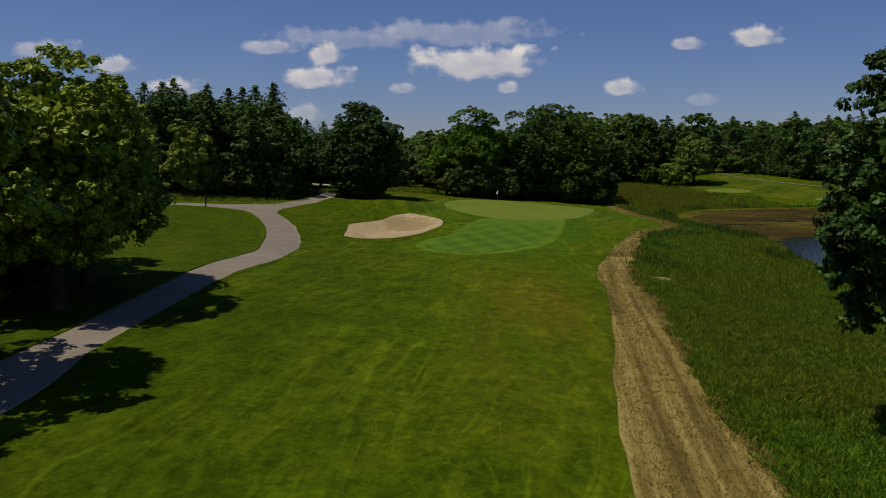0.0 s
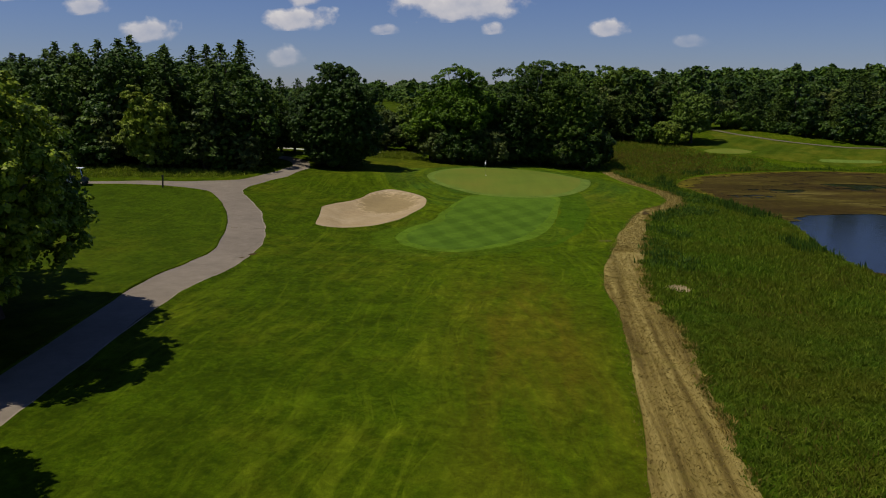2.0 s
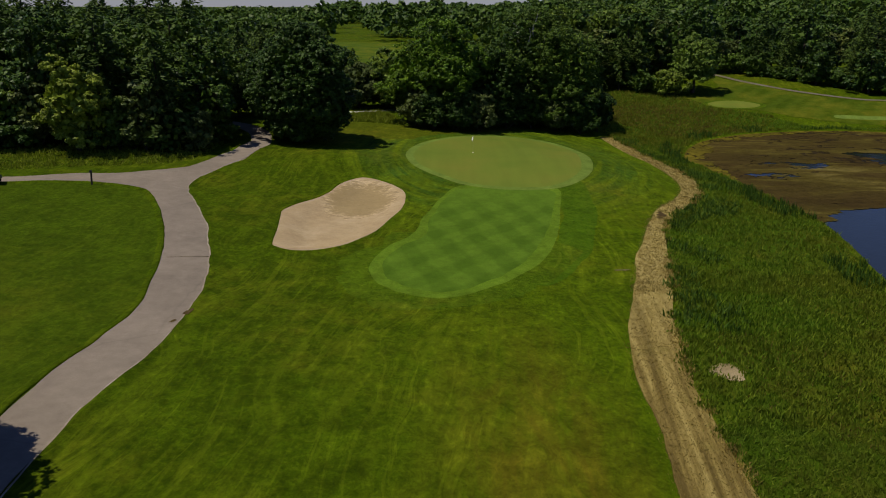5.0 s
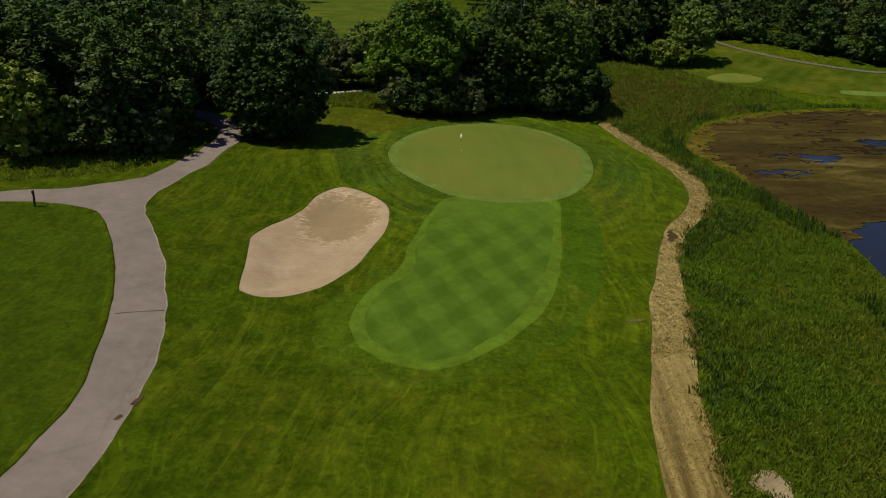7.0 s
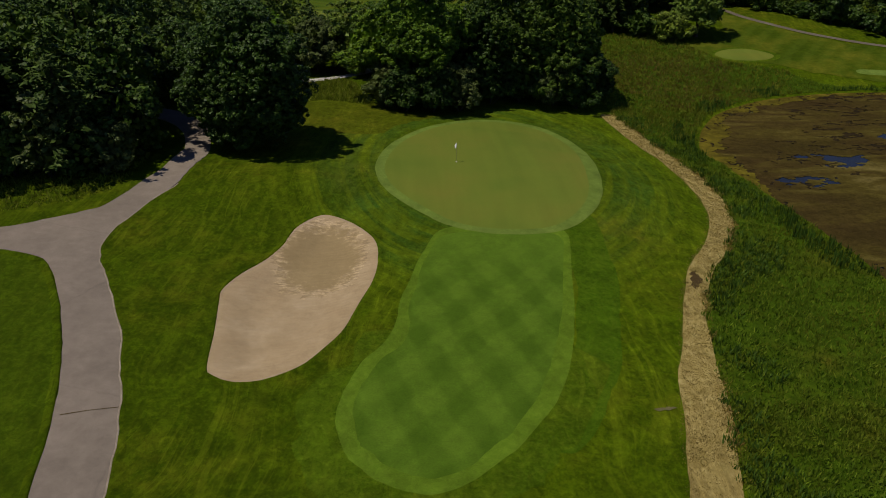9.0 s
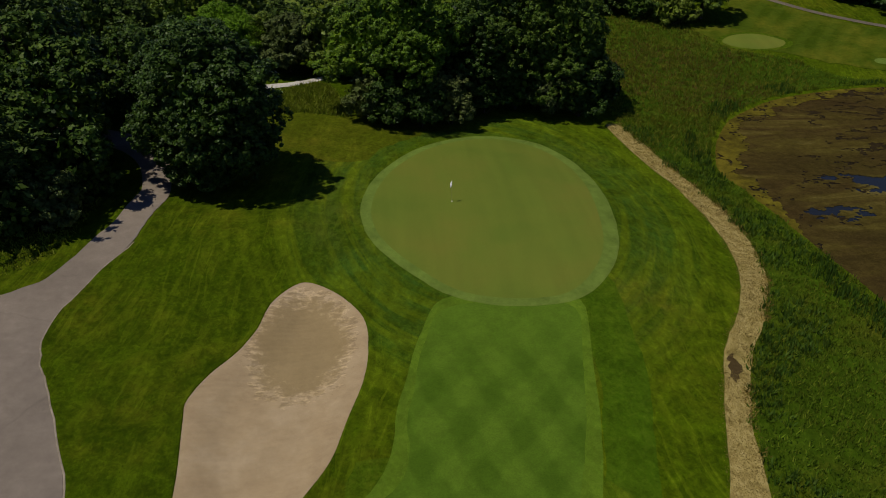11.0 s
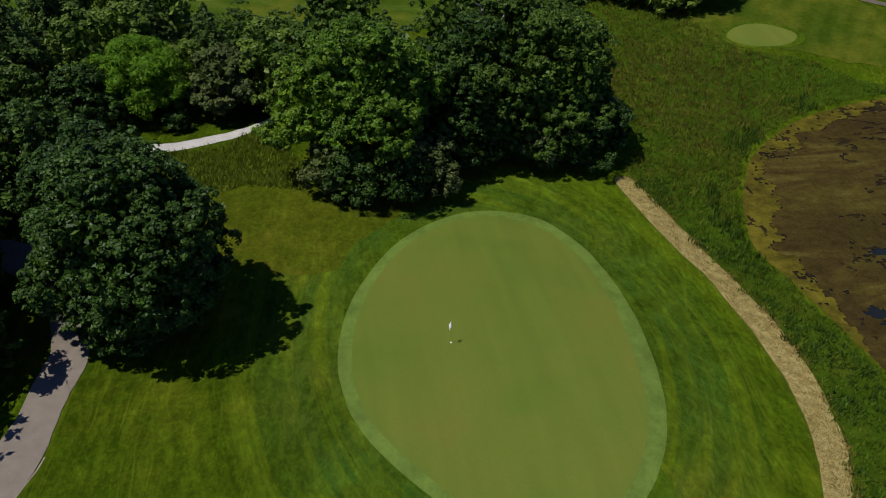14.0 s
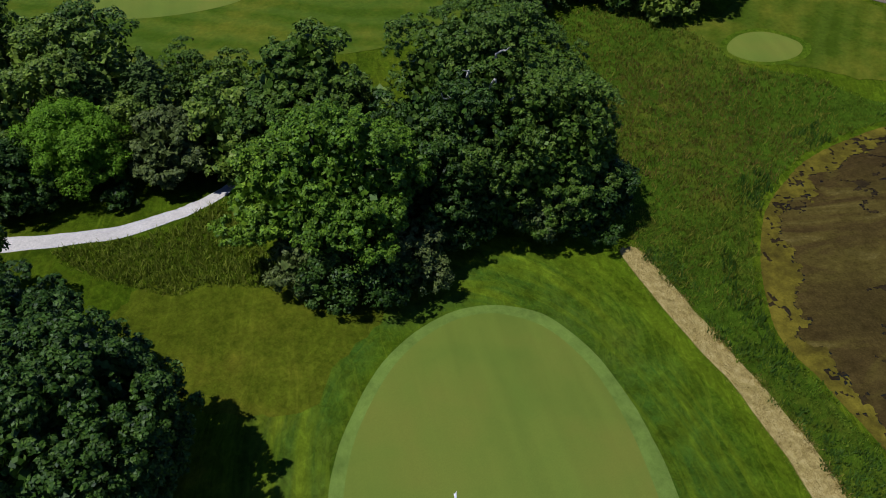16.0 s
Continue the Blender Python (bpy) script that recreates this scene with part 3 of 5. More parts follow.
BUMPS = (  # centre x, y, reach x, y, height
    (6, 92, 11, 13, 0.93), (14, 72, 9, 9, 0.36), (-7, 76, 9, 11, -0.36), (-22, 76, 13, 12, -0.07), (-16, 98, 13, 13, 0.26), (-8, 58, 10, 10, -0.47),
    (2, 30, 14, 20, 0.31), (38, 98, 18, 22, -0.47), (46, 134, 22, 14, -0.18), (-40, 90, 26, 40, 2), (18, 104, 9, 10, -0.17), (15, 88, 6, 9, 0.81), (-7.4, 87.6, 4.6, 3.8, 0.75),
    (50, 108, 16, 14, -0.95), (14, 52, 8, 16, 0.07), (60, 160, 40, 25, 1.9))


def ground(x, y):
    """Height of the ground."""
    x, y = np.asarray(x, float), np.asarray(y, float)
    z = 1.36 + -0.68 * np.tanh((x - 4) / 16) + 1.73 * np.tanh((y - 130) / 45)
    for cx, cy, rx, ry, h in BUMPS:
        z = z + h * np.exp(-(((x - cx) / rx) ** 2) - ((y - cy) / ry) ** 2)
    z = z + 1.5 * ease(190, 460, y) + 7 * ease(190, 330, y) * ease(20, 130, x) + 13 * ease(420, 900, y) * ease(60, 330, x)
    p = inside(POND, x, y)
    z = z + (-0.88 - z) * ease(-9, -0.5, p)
    z = z - 1.0 * ease(0, 3.0, p)
    return z - 0.42 * ease(0, 2.4, inside(BUNKER, x, y))


def height(x, y):
    return float(ground(np.array([x]), np.array([y]))[0])


def steps_out(a, b, fine, far):
    mid = np.arange(a, b + 1e-6, fine)
    d, low, high = fine, [a], [b]
    while low[-1] > -far:
        d *= 1.28
        low.append(low[-1] - d)
        high.append(high[-1] + d)
    return np.concatenate([low[:0:-1], mid, high[1:]])


def build_ground():
    xs, ys = steps_out(-46, 78, 0.6, 2600), steps_out(-4, 150, 0.6, 3600)
    gx, gy = np.meshgrid(xs, ys, indexing="ij")
    v = np.stack([gx, gy, ground(gx, gy)], -1).reshape(-1, 3)
    i, j = np.meshgrid(np.arange(len(xs) - 1), np.arange(len(ys) - 1), indexing="ij")
    n = len(ys)
    f = np.stack([i * n + j, (i + 1) * n + j, (i + 1) * n + j + 1, i * n + j + 1], -1).reshape(-1, 4)
    return tagged(new("ground", mesh_np("ground", v, f, LAWN, True)), "mown green fairway turf with dry streaks and mower lines", "lawn", kind="structure")


build_ground()
from mathutils.geometry import delaunay_2d_cdt


def drape(name, outline, step, lift, mat_, label, category, kind="structure", holes=(), skirt=0.0):
    """A sheet laid over the ground within an outline, with a thin turned-down edge."""
    outline = np.asarray(outline)
    lo, hi = outline.min(0), outline.max(0)
    gx, gy = np.meshgrid(np.arange(lo[0], hi[0], step), np.arange(lo[1], hi[1], step * 0.87), indexing="ij")
    gx = gx + (np.arange(gx.shape[1]) % 2)[None] * step / 2
    gx, gy = gx.ravel(), gy.ravel()
    keep = inside(outline, gx, gy) > step * 0.4
    for h in holes:
        keep &= inside(h, gx, gy) < -step * 0.4
    pts = [Vector(p) for p in outline]
    loops = [list(range(len(pts)))]
    for h in holes:
        loops.append(list(range(len(pts), len(pts) + len(h))))
        pts += [Vector(p) for p in h]
    edges = [(a, b) for lp in loops for a, b in zip(lp, lp[1:] + lp[:1])]
    pts += [Vector(p) for p in zip(gx[keep], gy[keep])]
    v, _, faces, *_ = delaunay_2d_cdt(pts, edges, [], 2 if holes else 1, 1e-5)
    v = np.array([(p.x, p.y) for p in v])
    faces = np.array([f for f in faces if len(f) == 3])
    cen = v[faces].mean(1)
    ok = inside(outline, cen[:, 0], cen[:, 1]) > -1e-3
    for h in holes:
        ok &= inside(h, cen[:, 0], cen[:, 1]) < 1e-3
    faces = faces[ok]
    z = ground(v[:, 0], v[:, 1]) + lift
    v3 = np.column_stack([v, z])
    if skirt:
        n = len(outline)
        ring = np.column_stack([outline, ground(outline[:, 0], outline[:, 1]) - skirt])
        top = np.column_stack([outline, ground(outline[:, 0], outline[:, 1]) + lift])
        base = len(v3)
        v3 = np.concatenate([v3, top, ring])
        a = np.arange(n)
        b = (a + 1) % n
        side = np.concatenate([np.column_stack([base + a, base + n + a, base + n + b]), np.column_stack([base + a, base + n + b, base + b])])
        faces = np.concatenate([faces, side])
    ob = new(name, mesh_np(name, v3, faces, mat_, True))
    return tagged(ob, label, category, kind=kind)


GREEN_EDGE = rounded([(9.9, 105.4), (13.3, 104.1), (15.3, 100.7), (16.1, 96.5), (16.15, 92.5), (15.8, 88.8), (15.1, 85.2), (13.8, 82.4), (11.6, 80.1), (9.0, 79.4), (5.9, 79.7),
                      (3.7, 80.7), (1.6, 82.9), (-0.3, 85.5), (-1.3, 87.8), (-1.65, 90.8), (-1.05, 94.6), (0.4, 98.2), (3.2, 102.2), (6.6, 104.7)])
mid_green = GREEN_EDGE.mean(0)
out = GREEN_EDGE - mid_green
far_off = np.linalg.norm(out, axis=1)[:, None]
GREEN_INNER = GREEN_EDGE - out / far_off * (0.75 + 0.35 * (out[:, :1] > 3) * ease(2, 7, out[:, :1]))
APPROACH_EDGE = rounded([(11.3, 80), (10.7, 73.5), (9.7, 67.9), (8.4, 63.3), (6.6, 60.4), (5.1, 58.5), (3.7, 57.3), (2.1, 56.4), (0.3, 56.8), (-1.0, 57.8),
                         (-1.9, 59.3), (-2.4, 61.4), (-1.6, 65), (0.0, 68), (0.6, 72), (1.8, 77), (3.4, 80.4), (7, 80.6)])
APRON_EDGE = rounded([(10.5, 66), (8.9, 61), (7.0, 58.2), (4.5, 55.6), (2.0, 54.6), (-0.5, 54.8), (-2.6, 56.4), (-3.9, 59.2), (-4.0, 62), (-2.6, 65.4), (-0.9, 68.2), (3, 68)])
drape("dry_lawn", ragged(rounded([(-9.5, 101), (-5.5, 99), (-2.4, 99.6), (0.2, 102.2), (3.5, 105.6), (6.0, 107.2), (2, 109), (-3.0, 109.5), (-6.5, 110.2), (-10.5, 111.5), (-12.5, 108), (-11.5, 104)]), 0.3, 61), 0.9, 0.006, DRY_TURF, "thin olive-brown turf behind the putting green", "lawn")
drape("apron_turf", ragged(APRON_EDGE, 0.25, 2), 0.8, 0.010, APRON, "slightly longer pale turf in front of the approach", "apron")
mid_approach = APPROACH_EDGE.mean(0)
back_in = APPROACH_EDGE - mid_approach
APPROACH_INNER = APPROACH_EDGE - back_in / np.linalg.norm(back_in, axis=1)[:, None] * 0.95
drape("approach_edge", ragged(APPROACH_EDGE, 0.03, 3), 0.8, 0.014, EDGE_CUT, "pale ring of short turf mown round the approach", "approach")
drape("approach_turf", ragged(APPROACH_INNER, 0.05, 3), 0.8, 0.019, APPROACH, "short mown approach turf with crossing light and dark bands", "approach")
drape("collar", ragged(GREEN_EDGE, 0.02, 4), 0.8, 0.024, COLLAR, "pale short fringe of grass round the putting green", "collar")
drape("putting_green", GREEN_INNER, 0.8, 0.029, GREEN, "smooth closely cut olive putting green", "putting green")

PATH_EDGE = rounded([
    (-16, -60), (-13.8, 0), (-13.2, 24.5), (-13.3, 30), (-13.8, 40.2), (-13.9, 45.6), (-13.4, 49.6), (-13.2, 54), (-14.2, 59), (-15.2, 63.3), (-16.9, 68), (-19.0, 72.4), (-20.5, 74.6),
    (-22.6, 75.4), (-24.8, 75.6), (-28.3, 75), (-34, 73.2), (-60, 66), (-60, 68), (-34, 75), (-30.7, 75.8), (-27.3, 77.6), (-24, 78.7), (-21, 80.9), (-19.4, 82.8),
    (-18.2, 87), (-17.5, 90), (-17.2, 94), (-18.6, 98), (-22.5, 101.6), (-31, 104), (-31, 106), (-21.5, 104), (-16.9, 99.6), (-15.1, 93.6), (-15.4, 90.5), (-15.9, 86.5),
    (-17.2, 81.8), (-17.9, 77.5), (-17.4, 75.2), (-16.5, 73.4), (-14.2, 68.4), (-12.6, 64), (-11.6, 60.4), (-10.8, 56.5), (-10.55, 52.5), (-10.6, 48.6), (-11.1, 44),
    (-11.3, 39.7), (-11.1, 34.5), (-11.0, 30), (-10.7, 25.3), (-9.9, 18.8), (-10.2, 0), (-12.6, -60)])
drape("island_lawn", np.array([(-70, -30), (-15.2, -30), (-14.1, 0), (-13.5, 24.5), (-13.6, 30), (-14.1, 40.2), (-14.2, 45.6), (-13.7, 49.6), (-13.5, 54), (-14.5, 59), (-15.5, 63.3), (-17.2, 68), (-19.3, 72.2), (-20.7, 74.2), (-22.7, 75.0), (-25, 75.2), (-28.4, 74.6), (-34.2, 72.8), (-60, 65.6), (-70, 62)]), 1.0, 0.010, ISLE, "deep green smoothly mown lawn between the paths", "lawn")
drape("step_cut", ragged(rounded([(11.3, 79.9), (13.6, 81.9), (13.6, 76), (12.9, 70.5), (11.6, 65.2), (9.9, 61.4), (7.8, 58.6), (6.8, 60), (8.6, 63.3), (9.9, 67.9), (10.9, 73.5)]), 0.12, 41), 0.8, 0.008, STEP_CUT, "band of darker mown turf beside the approach", "lawn")
drape("cart_path", ragged(PATH_EDGE, 0.045, 5), 0.8, 0.035, ASPHALT, "worn grey-pink cart path of old asphalt", "path", skirt=0.05)


def turf_edge(name, line, out_side, label, high=0.09, mat_=LAWN, shape=((0.5, -0.33), (0.25, 0.6), (0.06, 1.0), (-0.03, 0.8), (-0.05, 0.0)), wob=0.05):
    """A raised ragged edge along an open line; out_side: +1 if the lawn lies to the right of the line's way."""
    line = ragged(line, wob, len(line))
    d = np.gradient(line, axis=0)
    d /= np.linalg.norm(d, axis=1)[:, None]
    nrm = np.column_stack([d[:, 1], -d[:, 0]]) * out_side
    rows = []
    for off, up in shape:
        p = line + nrm * off
        rows.append(np.column_stack([p, ground(p[:, 0], p[:, 1]) + up * high]))
    n = len(line)
    i, j = np.meshgrid(np.arange(len(rows) - 1), np.arange(n - 1), indexing="ij")
    f = np.stack([i * n + j, i * n + j + 1, (i + 1) * n + j + 1, (i + 1) * n + j], -1).reshape(-1, 4)
    tagged(new(name, mesh_np(name, np.concatenate(rows), f, mat_, True)), label, "turf edge", kind="structure")


turf_edge("turf_edge", PATH_EDGE[: 16 * 6], -1, "raised turf edge along the cart path")
turf_edge("turf_edge", PATH_EDGE[36 * 6 : 54 * 6], -1, "worn turf edge along the cart path", 0.055)
CRUMB = earthy("pale_path_crumbs", (0.19, 0.155, 0.105), (0.26, 0.215, 0.15), (0.34, 0.285, 0.21), 0.9, 5, 25)
turf_edge("path_shoulder", PATH_EDGE[36 * 6 : 54 * 6], -1, "thin pale line of crumbled asphalt along the cart path", 0.06, CRUMB, ((0.05, 0.6), (0.0, 1.0), (-0.05, 0.9), (-0.07, 0.3)), 0.045)
BACK_PATH = rounded([(-34, 116.4), (-26, 115.4), (-20.5, 115.0), (-16.8, 115.0), (-13.4, 115.2), (-10.3, 116.25), (-8.3, 117.2), (-6.2, 118.8), (-3, 122.0), (0, 127), (-1.4, 127.6), (-4, 123.3), (-6.4, 119.8), (-8.5, 118.45),
                     (-10.6, 117.45), (-13.6, 116.45), (-16.9, 116.3), (-20.7, 116.5), (-26, 116.9), (-34, 117.9)])
drape("gravel_path", ragged(BACK_PATH, 0.05, 6), 0.6, 0.035, GRAVEL, "pale sunlit gravel path curving behind the trees", "path", skirt=0.05)
STRIP_EDGE = rounded([
    (4.5, -60), (5.6, 0), (6.9, 17), (7.5, 23.6), (8.7, 31.5), (9.5, 37.3), (10.2, 43), (10.4, 48.3), (11.3, 53), (12.3, 56.8), (13.5, 61.3), (15.0, 66.2), (16.8, 71.6), (18.8, 76.1), (21.7, 80.9),
    (23.1, 85.8), (23.4, 90.6), (22.9, 97), (22.0, 101), (20.55, 108.6), (21.2, 109.3), (22.0, 109.0), (23.3, 103.8), (23.9, 100.5), (25.0, 94.6), (25.3, 90.6), (25.1, 86.5), (24.1, 82.6), (22.1, 78.6),
    (19.9, 75.2), (18.0, 71.0), (16.8, 66.8), (15.9, 62.2), (14.6, 57.1), (13.5, 52.8), (12.7, 47.6), (12.5, 43), (12.25, 37.7), (11.2, 30.5), (10.4, 22), (10.4, 17), (9.6, 0), (8.4, -60)])
drape("hay_strip", ragged(STRIP_EDGE, 0.06, 7), 0.7, 0.05, STRAW, "strip of dry yellow cut grass beside the marsh", "dry grass", skirt=0.05)
MARSH_EDGE = rounded([
    (8.5, -60), (9.7, 0), (10.5, 17), (10.5, 22), (11.3, 30.5), (12.35, 37.7), (12.6, 43), (12.8, 47.6), (13.6, 52.8), (14.7, 57.1), (16, 62.2), (16.9, 66.8), (18.1, 71), (20, 75.2), (22.2, 78.6),
    (24.2, 82.6), (25.2, 86.5), (25.4, 90.6), (25.1, 94.6), (24, 100.5), (23.4, 103.8), (22.1, 109.2), (22, 118), (23.5, 130), (25, 139.5), (30, 142), (35, 141), (38.6, 136.2), (40, 131), (43, 128.6), (47, 126.8), (54.5, 122.5), (75, 120.5), (110, 110), (115, 60), (110, 0), (100, -60)])
drape("marsh_ground", MARSH_EDGE, 1.6, 0.03, MARSH, "damp green marsh ground under tall grass", "marsh", holes=(POND,))
drape("bare_patch", ragged(rounded([(13.75, 48.3), (14.1, 49.0), (14.8, 49.15), (15.3, 48.6), (15.1, 47.9), (14.4, 47.65)]), 0.07, 21), 0.3, 0.06, PALE_SOIL, "pale bare patch in the marsh grass", "bare ground")
drape("far_fairway", ragged(rounded([(37, 137.0), (43, 139), (46.5, 146), (47.5, 154), (49.2, 154), (50.6, 149.8), (55.4, 141.5), (63, 135.0), (74, 133.2), (84, 128), (80, 123.5), (66, 123.6), (54.5, 124.6), (47, 128.2), (40, 131.0), (36, 134)]), 0.5, 31), 1.2, 0.032, FAR_TURF, "far fairway mown in light and dark stripes", "fairway")
FAR_GREEN = rounded([(40.5, 132.2), (41.4, 133.8), (43.5, 134.9), (46, 134.6), (48, 132.4), (47, 130.6), (44.5, 129.9), (41.8, 130.5)])
drape("far_collar", FAR_GREEN + (FAR_GREEN - FAR_GREEN.mean(0)) * 0.22, 0.8, 0.040, APRON, "slightly longer turf round the far putting green", "collar")
drape("far_green", FAR_GREEN, 0.8, 0.048, GREEN, "small pale putting green beyond the marsh", "putting green")
drape("back_fairway", rounded([(-60, 146), (-44, 142), (-24, 139.5), (-6, 137.5), (10, 139), (18, 146), (17, 170), (12, 200), (4, 250), (-30, 262), (-60, 240), (-74, 190)]), 3.0, 0.03, BACK_TURF, "sunlit striped fairway beyond the back wood", "fairway")
drape("back_green", rounded([(-21, 150), (-19, 155), (-12, 157), (-5, 154.5), (-3.6, 150.5), (-8, 148), (-15, 147.4)]), 1.0, 0.04, GREEN, "pale putting green beyond the small wood", "putting green")
drape("far_tee", rounded([(56.6, 126.3), (60, 125.3), (64, 124.2), (64.4, 125.1), (60.2, 126.5), (57, 127.2)]), 0.7, 0.046, COLLAR, "pale mown tee across the pond", "tee")
drape("far_path", rounded([(46.6, 160), (48.9, 155.0), (50.3, 150.2), (52.7, 146.0), (55.8, 141.7), (59.4, 138.2), (63.2, 135.3), (66.0, 134.2), (74, 133.4), (74, 134.3), (66.4, 135.1), (63.7, 136.2), (60.0, 139.0), (56.5, 142.4), (53.5, 146.6), (51.2, 150.7), (49.8, 155.4), (47.6, 160.4)]), 0.9, 0.05, FAR_PATH, "grey cart path beyond the far fairway", "path")
drape("bare_streak", ragged(rounded([(12.2, 61.58), (12.6, 61.7), (13.1, 61.76), (13.4, 61.68), (13.0, 61.56), (12.5, 61.5)]), 0.025, 51), 0.15, 0.03, WORN_SOIL, "dull scuffed streak of bare soil beside the straw", "bare ground")
drape("broken_edge", ragged(rounded([(-10.72, 53.1), (-10.62, 53.6), (-10.45, 53.9), (-10.38, 53.4), (-10.5, 53.0)]), 0.02, 52), 0.15, 0.06, WET_SOIL, "dark broken edge of the worn cart path", "bare ground")
drape("broken_edge", ragged(rounded([(-11.0, 51.95), (-10.85, 52.3), (-10.75, 52.2), (-10.85, 51.9)]), 0.02, 53), 0.15, 0.06, WET_SOIL, "dark pothole in the worn cart path", "bare ground")
drape("path_joint", ragged(np.array([(-14.3, 61.05), (-13.2, 61.42), (-12.0, 61.72), (-11.98, 61.78), (-13.2, 61.5), (-14.3, 61.12)]), 0.012, 54), 0.4, 0.05, WET_SOIL, "dark open joint across the cart path", "joint")
drape("dark_soil", ragged(rounded([(17.75, 73.0), (18.0, 74.2), (18.5, 75.1), (18.75, 74.6), (18.4, 73.5), (18.1, 72.7)]), 0.12, 22), 0.3, 0.06, WET_SOIL, "dark damp soil bare of straw in the strip", "bare ground")


def build_bunker():
    drape("sand_bunker", ragged(BUNKER, 0.02, 8), 0.45, 0.05, SAND, "bean-shaped bunker of pale raked sand", "sand bunker")
    n = len(BUNKER)
    d = np.roll(BUNKER, -1, 0) - np.roll(BUNKER, 1, 0)
    d /= np.linalg.norm(d, axis=1)[:, None]
    nrm = np.column_stack([d[:, 1], -d[:, 0]])
    if inside(BUNKER, *(BUNKER[0] + 0.2 * nrm[0])) > 0:
        nrm = -nrm
    rows = []
    for off, up in ((0.45, -0.02), (0.22, 0.05), (0.05, 0.085), (-0.02, 0.06), (-0.03, 0.0)):
        p = BUNKER + nrm * off
        rows.append(np.column_stack([p, ground(p[:, 0], p[:, 1]) + up]))
    v = np.concatenate(rows)
    i, j = np.meshgrid(np.arange(len(rows) - 1), np.arange(n), indexing="ij")
    k = (j + 1) % n
    f = np.stack([i * n + j, i * n + k, (i + 1) * n + k, (i + 1) * n + j], -1).reshape(-1, 4)
    tagged(new("bunker_lip", mesh_np("bunker_lip", v, f, LAWN, True)), "low turf lip round the sand bunker", "turf edge", kind="structure")


build_bunker()


# ---- pond ----
def fleck(x, y, size, seed, octaves):
    """Smooth uneven values from about -0.5 to 0.5 over the plane, in patches of that size."""
    total, weight = np.zeros(x.shape), 0.0
    for k in range(octaves):
        grid = np.random.default_rng(seed * 17 + k).random((256, 256))
        u, v = x / size * 2**k, y / size * 2**k
        a, b = np.floor(u).astype(int), np.floor(v).astype(int)
        fu, fv = u - a, v - b
        fu, fv = fu * fu * (3 - 2 * fu), fv * fv * (3 - 2 * fv)
        g = lambda i, j: grid[(a + i) % 256, (b + j) % 256]
        total += ((g(0, 0) * (1 - fu) + g(1, 0) * fu) * (1 - fv) + (g(0, 1) * (1 - fu) + g(1, 1) * fu) * fv) * 0.55**k
        weight += 0.55**k
    return total / weight - 0.5


